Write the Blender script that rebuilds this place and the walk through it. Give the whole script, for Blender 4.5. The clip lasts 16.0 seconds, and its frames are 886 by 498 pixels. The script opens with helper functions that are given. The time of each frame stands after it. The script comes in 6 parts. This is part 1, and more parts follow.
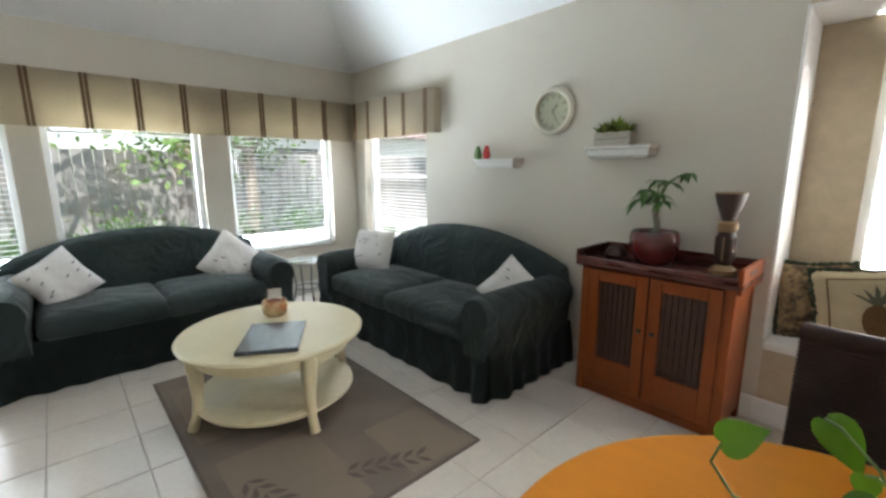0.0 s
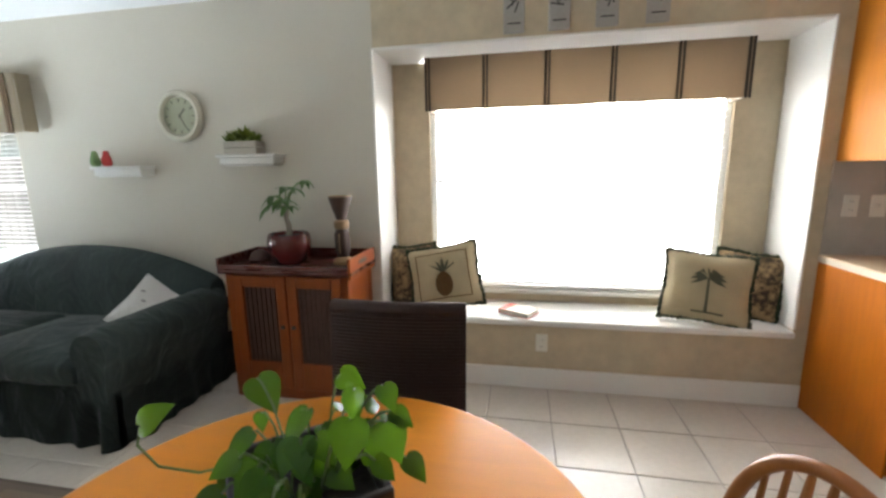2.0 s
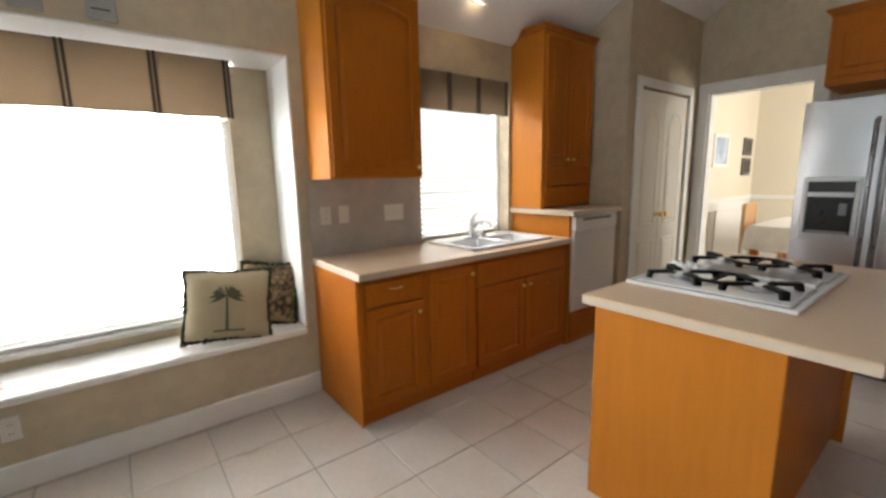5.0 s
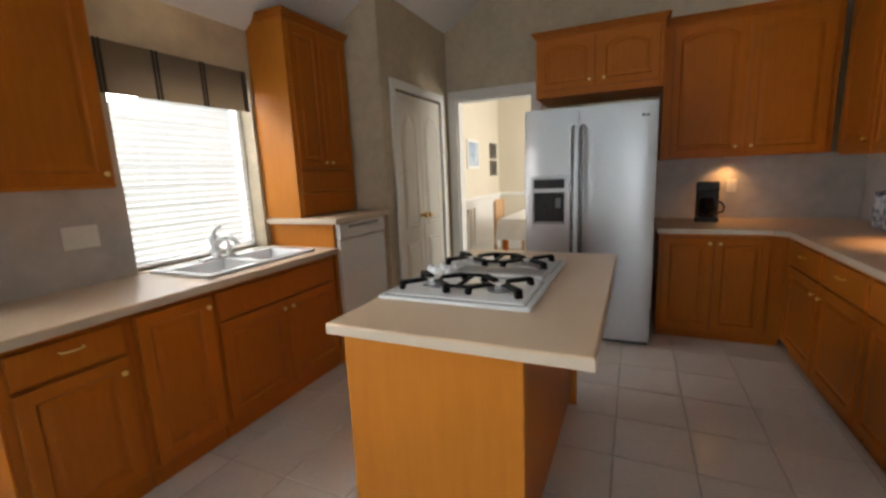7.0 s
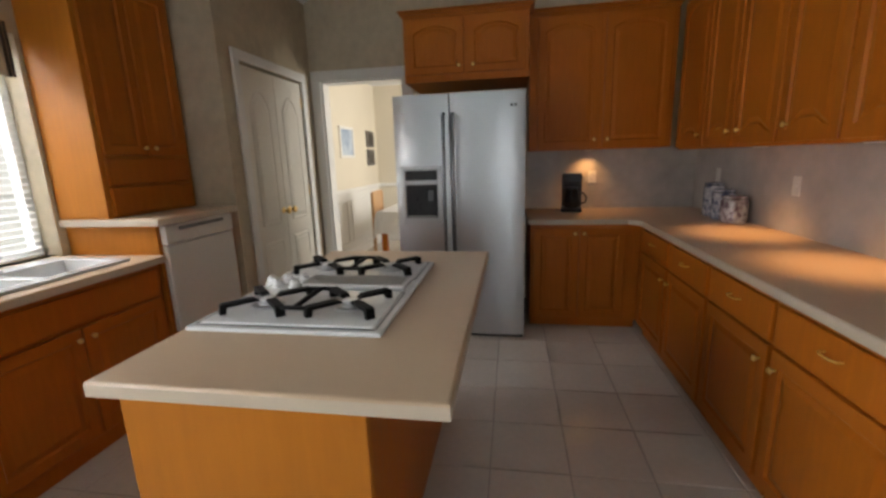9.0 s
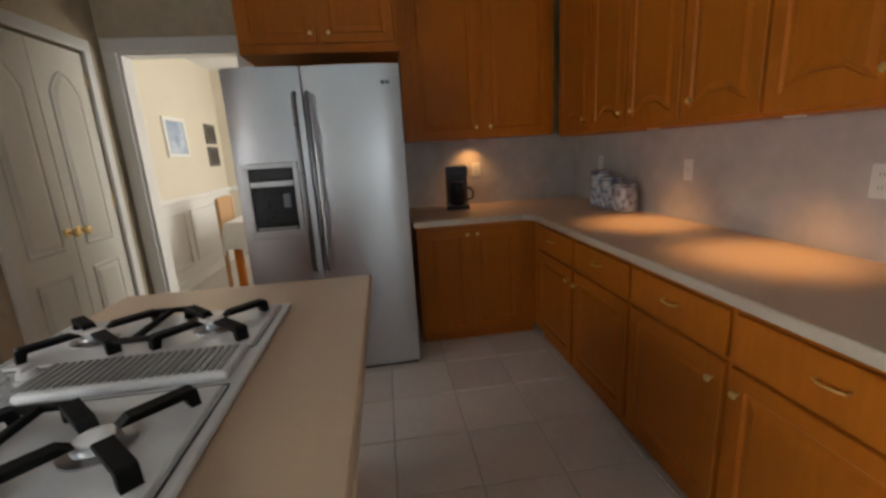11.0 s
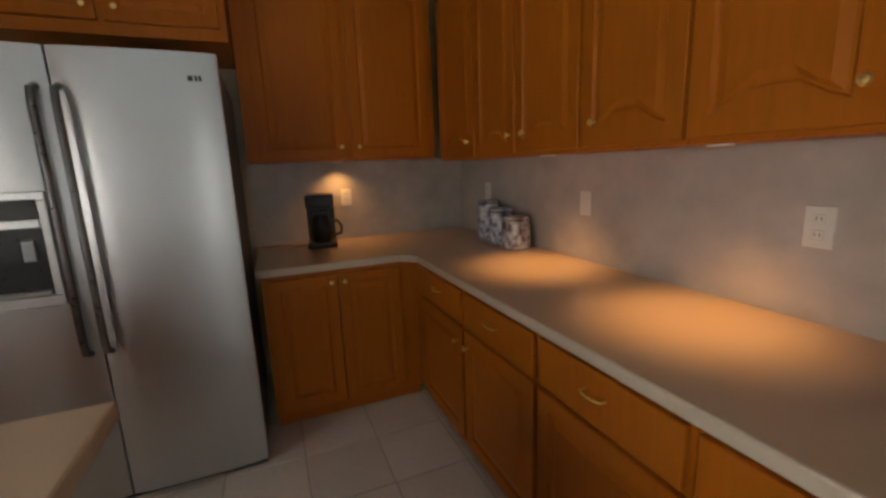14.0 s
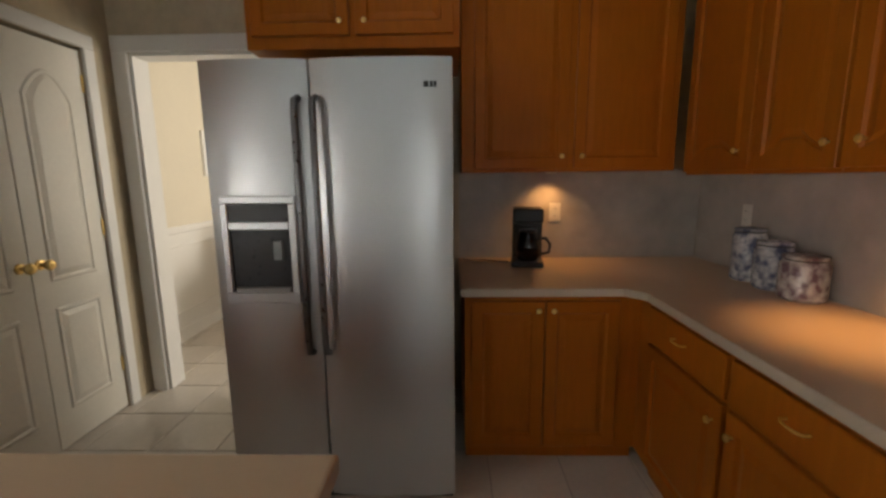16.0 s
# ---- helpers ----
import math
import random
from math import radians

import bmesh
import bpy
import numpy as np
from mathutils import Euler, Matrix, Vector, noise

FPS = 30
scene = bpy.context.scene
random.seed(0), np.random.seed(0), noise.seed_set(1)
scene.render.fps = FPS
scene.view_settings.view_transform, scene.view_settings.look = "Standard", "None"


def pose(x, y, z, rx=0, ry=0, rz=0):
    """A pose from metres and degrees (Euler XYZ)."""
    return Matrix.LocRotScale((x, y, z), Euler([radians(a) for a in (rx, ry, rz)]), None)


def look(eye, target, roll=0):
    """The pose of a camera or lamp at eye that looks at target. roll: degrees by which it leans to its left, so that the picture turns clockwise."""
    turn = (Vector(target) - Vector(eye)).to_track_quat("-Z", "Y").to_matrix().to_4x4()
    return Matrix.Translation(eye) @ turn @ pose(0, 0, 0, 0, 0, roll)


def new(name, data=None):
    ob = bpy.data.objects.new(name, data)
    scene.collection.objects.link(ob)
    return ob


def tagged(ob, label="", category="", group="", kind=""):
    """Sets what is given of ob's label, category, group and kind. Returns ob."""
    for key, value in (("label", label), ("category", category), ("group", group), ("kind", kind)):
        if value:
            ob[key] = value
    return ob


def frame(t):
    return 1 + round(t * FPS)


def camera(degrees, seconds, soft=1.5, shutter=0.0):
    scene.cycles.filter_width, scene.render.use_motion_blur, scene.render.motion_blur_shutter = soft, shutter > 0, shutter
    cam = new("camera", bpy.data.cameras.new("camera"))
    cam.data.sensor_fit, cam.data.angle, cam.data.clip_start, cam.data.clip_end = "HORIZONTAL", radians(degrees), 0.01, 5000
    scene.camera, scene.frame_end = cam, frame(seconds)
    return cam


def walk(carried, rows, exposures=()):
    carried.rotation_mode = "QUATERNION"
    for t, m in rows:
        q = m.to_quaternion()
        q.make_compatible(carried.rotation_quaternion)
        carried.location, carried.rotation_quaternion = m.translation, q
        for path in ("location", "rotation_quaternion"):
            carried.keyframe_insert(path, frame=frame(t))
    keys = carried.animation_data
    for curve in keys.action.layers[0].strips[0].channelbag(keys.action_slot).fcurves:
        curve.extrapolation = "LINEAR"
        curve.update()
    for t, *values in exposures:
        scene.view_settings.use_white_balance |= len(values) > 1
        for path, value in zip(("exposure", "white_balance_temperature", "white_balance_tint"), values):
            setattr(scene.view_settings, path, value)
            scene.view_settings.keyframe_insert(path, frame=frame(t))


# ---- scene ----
cam = camera(92.8, 16.0, soft=2.8)
PATH = [
    (0, (1.025, 1.7, 1.353), (-0.426, 3.029, 0.992), -0.2),
    (0.5, (1.084, 1.739, 1.336), (-0.09, 3.32, 0.987), -0.0),
    (1, (1.173, 1.751, 1.363), (0.3, 3.513, 0.998), -0.7),
    (1.5, (1.324, 1.779, 1.379), (0.716, 3.648, 1.007), -0.9),
    (2, (1.511, 1.822, 1.384), (1.145, 3.754, 1.018), -1.0),
    (2.5, (1.674, 1.84, 1.384), (1.562, 3.804, 1.026), -0.9),
    (3, (1.836, 1.832, 1.392), (1.966, 3.797, 1.041), -1.2),
    (3.5, (1.959, 1.819, 1.385), (2.356, 3.749, 1.041), -1.3),
    (4, (1.999, 1.825, 1.376), (2.71, 3.664, 1.039), -1.0),
    (4.5, (2.035, 1.829, 1.385), (3.036, 3.527, 1.047), -0.8),
    (5, (2.129, 1.794, 1.401), (3.339, 3.349, 1.061), -1.1),
    (5.2, (2.159, 1.781, 1.392), (3.454, 3.269, 1.062), -1.1),
    (7.3, (2.583, 1.823, 1.398), (4.415, 2.54, 1.041), -2.5),
    (7.5, (2.616, 1.823, 1.39), (4.472, 2.477, 1.032), -2.5),
    (8, (2.717, 1.821, 1.375), (4.613, 2.345, 1.012), -2.6),
    (8.5, (2.83, 1.806, 1.369), (4.747, 2.231, 0.99), -2.6),
    (8.7, (2.826, 1.773, 1.399), (4.748, 2.158, 1.003), -2.2),
    (10.8, (3.429, 1.836, 1.356), (5.368, 1.66, 0.902), -3.4),
    (11, (3.449, 1.817, 1.358), (5.381, 1.569, 0.905), -3.3),
    (11.5, (3.523, 1.744, 1.346), (5.428, 1.32, 0.907), -2.6),
    (12, (3.626, 1.719, 1.373), (5.464, 1.076, 0.915), -2.2),
    (12.5, (3.711, 1.715, 1.375), (5.48, 0.892, 0.935), -2.1),
    (13, (3.815, 1.66, 1.369), (5.561, 0.774, 0.958), -2.4),
    (13.5, (3.915, 1.574, 1.376), (5.687, 0.737, 0.976), -2.6),
    (14, (3.994, 1.553, 1.378), (5.811, 0.811, 0.993), -2.2),
    (14.5, (4.104, 1.555, 1.38), (5.973, 0.948, 1.008), -1.5),
    (15, (4.196, 1.628, 1.393), (6.108, 1.166, 1.029), -0.6),
    (15.5, (4.236, 1.688, 1.397), (6.19, 1.434, 1.053), -0.4),
    (16, (4.339, 1.688, 1.404), (6.311, 1.731, 1.075), -0.6),
]
EXPOSURES = [(0, 0.86, 6350, 10), (3, 0.82, 6450, 10), (5, 0.74, 6450, 10), (7.5, 0.45, 6350, 10), (8.5, 0.36, 6350, 10), (11, 0.10, 6350, 10), (13, 0.08, 6850, 10), (16, 0.05, 6900, 10)]
walk(cam, [(t, look(eye, target, roll)) for t, eye, target, roll in PATH], EXPOSURES)

# ---- world, sun, lamps ----
world = bpy.data.worlds.new("world")
scene.world = world
world.use_nodes = True
wn = world.node_tree.nodes
sky = wn.new("ShaderNodeTexSky")
sky.sky_type, sky.sun_disc = "NISHITA", False
sky.sun_elevation, sky.sun_rotation = radians(48), radians(123)
wn["Background"].inputs[1].default_value = 0.15
world.node_tree.links.new(sky.outputs[0], wn["Background"].inputs[0])
sun = new("sun", bpy.data.lights.new("sun", "SUN"))
sun.data.energy, sun.data.angle, sun.data.color = 5.0, radians(0.5), (1.0, 0.95, 0.87)
sun.matrix_world = look((2.2, -1.4, 2.4), (0, 0, 0))


def area_lamp(name, m, w, h, watts, color, spread=180):
    data = bpy.data.lights.new(name, "AREA")
    data.shape, data.size, data.size_y, data.energy, data.color = "RECTANGLE", w, h, watts, color
    data.spread = radians(spread)
    ob = new(name, data)
    ob.matrix_world = m
    return ob


def spot_lamp(name, at, watts, color, angle=110, blend=0.8, radius=0.03, target=None):
    data = bpy.data.lights.new(name, "SPOT")
    data.energy, data.color, data.spot_size, data.spot_blend, data.shadow_soft_size = watts, color, radians(angle), blend, radius
    ob = new(name, data)
    ob.matrix_world = look(at, target or (at[0], at[1] + 0.0001, at[2] - 1))
    return ob


DAY, WARM = (0.98, 0.98, 0.965), (1.0, 0.50, 0.18)
area_lamp("seat_window_daylight", look((1.82, 4.99, 1.35), (1.82, 0, -0.1)), 2.0, 1.7, 100, DAY)
area_lamp("sink_window_daylight", look((4.25, 5.75, 2.75), (4.6, 3.9, 0.9)), 2.4, 1.5, 150, DAY)
area_lamp("corner_window_daylight", look((-2.70, 5.35, 2.7), (-2.70, 2.2, 0.4)), 2.2, 1.1, 110, DAY)
area_lamp("garden_sky_daylight", look((-4.5, 2.3, 2.75), (0.6, 2.3, 0.3)), 5.0, 1.3, 12, (0.86, 0.95, 1.0))
area_lamp("garden_ground_daylight", look((-4.6, 2.3, 0.1), (-1.0, 2.3, 2.6)), 5.0, 1.0, 440, (0.82, 0.93, 1.0))
area_lamp("south_garden_window_daylight", look((-3.40, 0.98, 1.25), (6.2, 1.7, 1.35)), 0.95, 1.35, 4, (0.92, 0.97, 1.0), 80)
for px, py in ((5.62, 0.40), (4.82, 0.40)):
    spot_lamp("under_cabinet_lamp", (px, py, 1.395), 11.5, WARM, 88, 0.9, 0.025)
spot_lamp("under_cabinet_lamp", (6.90, 1.1, 1.405), 4.5, WARM, 130, 0.9, 0.025)
for px, py, pz in ((4.31, 4.14, 2.60),):
    spot_lamp("ceiling_can_lamp", (px, py, pz), 12, (1.0, 0.70, 0.40), 120, 0.9, 0.05)


# ---- materials ----
def material(name, color, rough=0.5, metal=0.0, bump=0.0, grain=40.0, vary=0.12, stretch=(1, 1, 1), coarse=2.0, second=None, coat=0.0, per_object=0.0, spread=0.5, distance=0.004, spec=0.5, patch=None, uneven=0.09):
    """Base colour mixed at two scales (fine grain, coarse patches), with fine relief."""
    m = bpy.data.materials.new(name)
    m.use_nodes = True
    n, l = m.node_tree.nodes, m.node_tree.links
    b = n["Principled BSDF"]
    b.inputs["Roughness"].default_value, b.inputs["Metallic"].default_value = rough, metal
    b.inputs["Coat Weight"].default_value, b.inputs["Coat Roughness"].default_value = coat, 0.12
    b.inputs["Specular IOR Level"].default_value = spec
    tc = n.new("ShaderNodeTexCoord")
    mp = n.new("ShaderNodeMapping")
    mp.inputs["Scale"].default_value = stretch
    l.new(tc.outputs["Object"], mp.inputs[0])
    fine, big = n.new("ShaderNodeTexNoise"), n.new("ShaderNodeTexNoise")
    fine.inputs["Scale"].default_value, fine.inputs["Detail"].default_value = grain, 5
    big.inputs["Scale"].default_value, big.inputs["Detail"].default_value = coarse, 3
    l.new(mp.outputs[0], fine.inputs[0])
    l.new(mp.outputs[0] if patch else tc.outputs["Object"], big.inputs[0])
    second = second or tuple(c * (1 - 2.2 * vary) for c in color)
    ramp = n.new("ShaderNodeValToRGB")
    ramp.color_ramp.elements[0].position, ramp.color_ramp.elements[1].position = 0.5 - spread / 2, 0.5 + spread / 2
    ramp.color_ramp.elements[0].color, ramp.color_ramp.elements[1].color = (*second, 1), (*color, 1)
    mix = n.new("ShaderNodeMath")
    mix.operation = "MULTIPLY_ADD"
    mix.inputs[1].default_value = 0.5
    half = n.new("ShaderNodeMath")
    half.operation = "MULTIPLY"
    half.inputs[1].default_value = 0.5
    l.new(big.outputs[0], half.inputs[0])
    l.new(fine.outputs[0], mix.inputs[0])
    l.new(half.outputs[0], mix.inputs[2])
    l.new(mix.outputs[0], ramp.inputs[0])
    out = ramp.outputs[0]
    if per_object:
        oi, hsv = n.new("ShaderNodeObjectInfo"), n.new("ShaderNodeHueSaturation")
        mr = n.new("ShaderNodeMapRange")
        mr.inputs["To Min"].default_value, mr.inputs["To Max"].default_value = 1 - per_object, 1 + per_object
        l.new(oi.outputs["Random"], mr.inputs[0])
        l.new(mr.outputs[0], hsv.inputs["Value"])
        l.new(out, hsv.inputs["Color"])
        out = hsv.outputs[0]
    l.new(out, b.inputs["Base Color"])
    rr = n.new("ShaderNodeMapRange")
    rr.inputs["To Min"].default_value, rr.inputs["To Max"].default_value = max(0.02, rough - uneven), min(1, rough + uneven)
    l.new(fine.outputs[0], rr.inputs[0])
    l.new(rr.outputs[0], b.inputs["Roughness"])
    if bump:
        bp = n.new("ShaderNodeBump")
        bp.inputs["Strength"].default_value, bp.inputs["Distance"].default_value = bump, distance
        l.new(fine.outputs[0], bp.inputs["Height"])
        l.new(bp.outputs[0], b.inputs["Normal"])
    return m


def glow(name, color, strength):
    m = bpy.data.materials.new(name)
    m.use_nodes = True
    b = m.node_tree.nodes["Principled BSDF"]
    b.inputs["Emission Color"].default_value, b.inputs["Emission Strength"].default_value = (*color, 1), strength
    return m


def clear_glass(name, tint=(1, 1, 1), rough=0.0):
    m = bpy.data.materials.new(name)
    m.use_nodes = True
    b = m.node_tree.nodes["Principled BSDF"]
    b.inputs["Base Color"].default_value = (*tint, 1)
    b.inputs["Transmission Weight"].default_value, b.inputs["Roughness"].default_value, b.inputs["IOR"].default_value = 1, rough, 1.45
    return m


CREAM = material("cream_wall_paint", (0.60, 0.56, 0.48), 0.75, bump=0.25, grain=90, vary=0.04, coarse=1.2)
BEIGE = material("mottled_beige_wall_paint", (0.56, 0.47, 0.33), 0.7, bump=0.25, grain=14, vary=0.1, coarse=2.6, spread=0.3)
CEIL = material("white_ceiling_paint", (0.81, 0.82, 0.82), 0.85, bump=0.4, grain=120, vary=0.03)
TRIM = material("white_trim_paint", (0.78, 0.77, 0.74), 0.4, bump=0.05, grain=60, vary=0.03)
DOORWHITE = material("white_door_paint", (0.80, 0.77, 0.69), 0.35, bump=0.05, grain=40, vary=0.05)
SPLASH = material("mottled_grey_backsplash", (0.50, 0.455, 0.405), 0.4, bump=0.1, grain=9, vary=0.13, coarse=3.5, spread=0.35)
DINING = material("pale_cream_dining_paint", (0.70, 0.64, 0.52), 0.7, bump=0.15, grain=40, vary=0.04)
OAK = material("honey_oak_varnish", (0.47, 0.136, 0.010), 0.42, bump=0.10, grain=16, vary=0.14, stretch=(3.2, 3.2, 0.35), coarse=1.6, spread=0.55, coat=0.03, per_object=0.06, spec=0.14)
# Lighter oak of plain panels; on the tall cabinet it paints window light.
OAKLIGHT = material("light_and_lit_oak", (0.50, 0.175, 0.018), 0.45, bump=0.08, grain=14, vary=0.1, stretch=(3, 3, 0.3), coarse=1.4, coat=0.03, spec=0.14)
LAMINATE = material("beige_laminate_top", (0.60, 0.44, 0.295), 0.33, bump=0.01, grain=60, vary=0.012, coarse=2, uneven=0.03)
LAMEDGE = material("pale_laminate_edge", (0.56, 0.47, 0.36), 0.35, bump=0.02, grain=90, vary=0.03)
TILE = material("cream_floor_tile", (0.66, 0.60, 0.53), 0.2, bump=0.06, grain=30, vary=0.07, coarse=4, spread=0.5, per_object=0.05)
GROUT = material("grey_grout", (0.43, 0.385, 0.34), 0.9, bump=0.4, grain=150, vary=0.1)
BRASS = material("polished_brass", (0.88, 0.64, 0.26), 0.34, 1.0, grain=80, vary=0.05)
STEEL = material("brushed_stainless_steel", (0.54, 0.55, 0.56), 0.32, 1.0, bump=0.0, grain=10, vary=0.03, stretch=(4, 4, 120), coarse=0.8, uneven=0.015)
DARKSTEEL = material("dark_steel_handle", (0.22, 0.225, 0.235), 0.3, 1.0, grain=40, vary=0.06)
BLACK = material("black_plastic", (0.018, 0.018, 0.02), 0.35, grain=60, vary=0.15)
IRON = material("black_cast_iron", (0.008, 0.008, 0.008), 0.6, bump=0.3, grain=120, vary=0.2, spec=0.15)
ENAMEL = material("white_enamel", (0.79, 0.80, 0.80), 0.14, grain=30, vary=0.03, coat=0.4)
GREYGRILLE = material("grey_vent_grille", (0.30, 0.30, 0.29), 0.45, 0.3, grain=60, vary=0.06)
APPLIANCE = material("off_white_appliance", (0.70, 0.69, 0.65), 0.3, grain=60, vary=0.04)
PLATE = material("ivory_switch_plate", (0.72, 0.70, 0.63), 0.4, grain=40, vary=0.03)
GREEN = material("dark_green_slipcover", (0.032, 0.047, 0.045), 0.92, bump=0.5, grain=260, vary=0.2, coarse=3, spec=0.25)


def rumple(m, scale, depth):
    """Soft wrinkles of loose cloth under the weave."""
    n, l = m.node_tree.nodes, m.node_tree.links
    tex, bp, tc = n.new("ShaderNodeTexNoise"), n.new("ShaderNodeBump"), n.new("ShaderNodeTexCoord")
    tex.inputs["Scale"].default_value, tex.inputs["Distortion"].default_value, tex.inputs["Detail"].default_value = scale, 1.6, 2
    bp.inputs["Strength"].default_value, bp.inputs["Distance"].default_value = 0.55, depth
    weave = n["Bump"]
    l.new(tc.outputs["Object"], tex.inputs[0])
    l.new(tex.outputs[0], bp.inputs["Height"])
    l.new(bp.outputs[0], weave.inputs["Normal"])


rumple(GREEN, 5.0, 0.05)
GREEN.node_tree.nodes["Principled BSDF"].inputs["Sheen Weight"].default_value = 0.12
PILLOW = material("white_printed_cotton", (0.72, 0.70, 0.68), 0.9, bump=0.35, grain=160, vary=0.05)
rumple(PILLOW, 9.0, 0.02)
PRINT = material("grey_pillow_print", (0.26, 0.24, 0.25), 0.9, grain=80, vary=0.1)
VALANCE = material("tan_woven_valance", (0.44, 0.375, 0.27), 0.9, bump=0.4, grain=300, vary=0.08, stretch=(1, 1, 0.5), coarse=3)
# Valance cloth darkened to taupe: shade of its backlit front put into colour.
BACKLITTAUPE = material("backlit_taupe_valance", (0.27, 0.215, 0.155), 0.9, bump=0.4, grain=300, vary=0.08, stretch=(1, 1, 0.5), coarse=3)
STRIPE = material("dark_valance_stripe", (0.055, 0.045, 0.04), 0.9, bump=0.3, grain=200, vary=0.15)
BROWNSTRIPE = material("brown_valance_stripe", (0.16, 0.10, 0.055), 0.9, bump=0.3, grain=200, vary=0.15)
CREAMWOOD = material("antique_cream_paint", (0.66, 0.58, 0.37), 0.35, bump=0.08, grain=30, vary=0.07, coarse=4)
RUG = material("taupe_area_rug", (0.21, 0.165, 0.13), 0.95, bump=0.7, grain=350, vary=0.2, coarse=2.2, spread=0.3)
RUGLEAF = material("dark_rug_leaf", (0.135, 0.103, 0.08), 0.95, bump=0.6, grain=300, vary=0.12)
RUGTAN = material("tan_rug_patch", (0.235, 0.183, 0.135), 0.95, bump=0.6, grain=300, vary=0.12)
HUTCHWOOD = material("red_brown_hutch_wood", (0.27, 0.060, 0.007), 0.42, bump=0.12, grain=14, vary=0.18, stretch=(3, 3, 0.4), coarse=2, coat=0.05, spec=0.3)
HUTCHTOP = material("dark_mahogany_top", (0.10, 0.018, 0.012), 0.28, bump=0.06, grain=14, vary=0.15, stretch=(0.5, 3, 3), coarse=2, coat=0.3)
MESHDARK = material("dark_door_lattice", (0.06, 0.02, 0.01), 0.6, bump=0.3, grain=80, vary=0.2)
TABLEWOOD = material("glossy_orange_pine", (0.70, 0.25, 0.025), 0.42, bump=0.03, grain=9, vary=0.1, stretch=(0.6, 5, 5), coarse=1.4, spec=0.12, spread=0.6)
CHAIRWOOD = material("windsor_chair_oak", (0.34, 0.115, 0.02), 0.36, bump=0.06, grain=14, vary=0.14, stretch=(3, 3, 0.5), coat=0.3)
WICKER = material("dark_brown_woven_seat_back", (0.034, 0.016, 0.013), 0.55, spec=0.25, bump=0.5, grain=120, vary=0.2, stretch=(0.6, 1, 3))
LEAF = material("pothos_leaf", (0.024, 0.080, 0.005), 0.24, bump=0.12, grain=25, vary=0.22, coarse=9, per_object=0.45, spec=0.28)


def let_light_through(m, color, share):
    """Thin leaves pass part of the light."""
    n, l = m.node_tree.nodes, m.node_tree.links
    thin, both = n.new("ShaderNodeBsdfTranslucent"), n.new("ShaderNodeMixShader")
    thin.inputs[0].default_value, both.inputs[0].default_value = (*color, 1), share
    l.new(n["Principled BSDF"].outputs[0], both.inputs[1])
    l.new(thin.outputs[0], both.inputs[2])
    l.new(both.outputs[0], n["Material Output"].inputs[0])


let_light_through(LEAF, (0.22, 0.46, 0.02), 0.2)
BONSAILEAF = material("money_tree_leaf", (0.07, 0.17, 0.02), 0.4, bump=0.1, grain=30, vary=0.2, per_object=0.25)
STEM = material("green_stem", (0.12, 0.20, 0.05), 0.5, grain=40, vary=0.15)
BARK = material("pale_bark", (0.24, 0.20, 0.16), 0.8, bump=0.6, grain=60, vary=0.15, stretch=(1, 1, 0.3))
SOIL = material("dark_soil", (0.02, 0.015, 0.011), 0.95, bump=0.9, grain=90, vary=0.3)
POT = material("oxblood_glazed_pot", (0.12, 0.012, 0.012), 0.22, grain=12, vary=0.2, coat=0.5)
DARKPOT = material("dark_square_planter", (0.03, 0.02, 0.02), 0.35, grain=30, vary=0.15)
DRUM = material("carved_dark_wood", (0.06, 0.026, 0.016), 0.5, bump=0.3, grain=40, vary=0.25)
TANWOOD = material("tan_turned_wood", (0.30, 0.19, 0.09), 0.45, bump=0.2, grain=30, vary=0.15, stretch=(1, 1, 5))
GLASS = clear_glass("clear_window_glass")
SMOKED = clear_glass("side_table_glass", (0.85, 0.95, 0.92))
SLAT = material("white_blind_slat", (0.78, 0.78, 0.76), 0.45, grain=40, vary=0.03)
FRAMEW = material("white_vinyl_window", (0.78, 0.78, 0.77), 0.35, grain=40, vary=0.03)


# ---- mesh helpers ----
def part(name, bm, mat, parent=None, label="", smooth=False, m=None):
    mesh = bpy.data.meshes.new(name)
    bmesh.ops.recalc_face_normals(bm, faces=bm.faces)
    bm.to_mesh(mesh)
    bm.free()
    mesh.materials.append(mat)
    if smooth:
        mesh.shade_smooth()
        mesh.set_sharp_from_angle(angle=radians(42))
    ob = new(name, mesh)
    if parent:
        ob.parent = parent
    if m:
        ob.matrix_basis = m
    return tagged(ob, label)


def same_part(name, mesh, parent, m):
    ob = new(name, mesh)
    ob.parent = parent
    ob.matrix_basis = m
    return ob


def box(bm, x0, x1, y0, y1, z0, z1, bevel=0.0, seg=1, m=None):
    made = bmesh.ops.create_cube(bm, size=1)["verts"]
    for v in made:
        v.co = Vector((x0 + (v.co.x + 0.5) * (x1 - x0), y0 + (v.co.y + 0.5) * (y1 - y0), z0 + (v.co.z + 0.5) * (z1 - z0)))
        if m:
            v.co = m @ v.co
    if bevel:
        edges = {e for v in made for e in v.link_edges}
        bmesh.ops.bevel(bm, geom=list(edges), offset=bevel, segments=seg, profile=0.5, affect="EDGES")
    return bm


def boxed(*a, **k):
    return box(bmesh.new(), *a, **k)


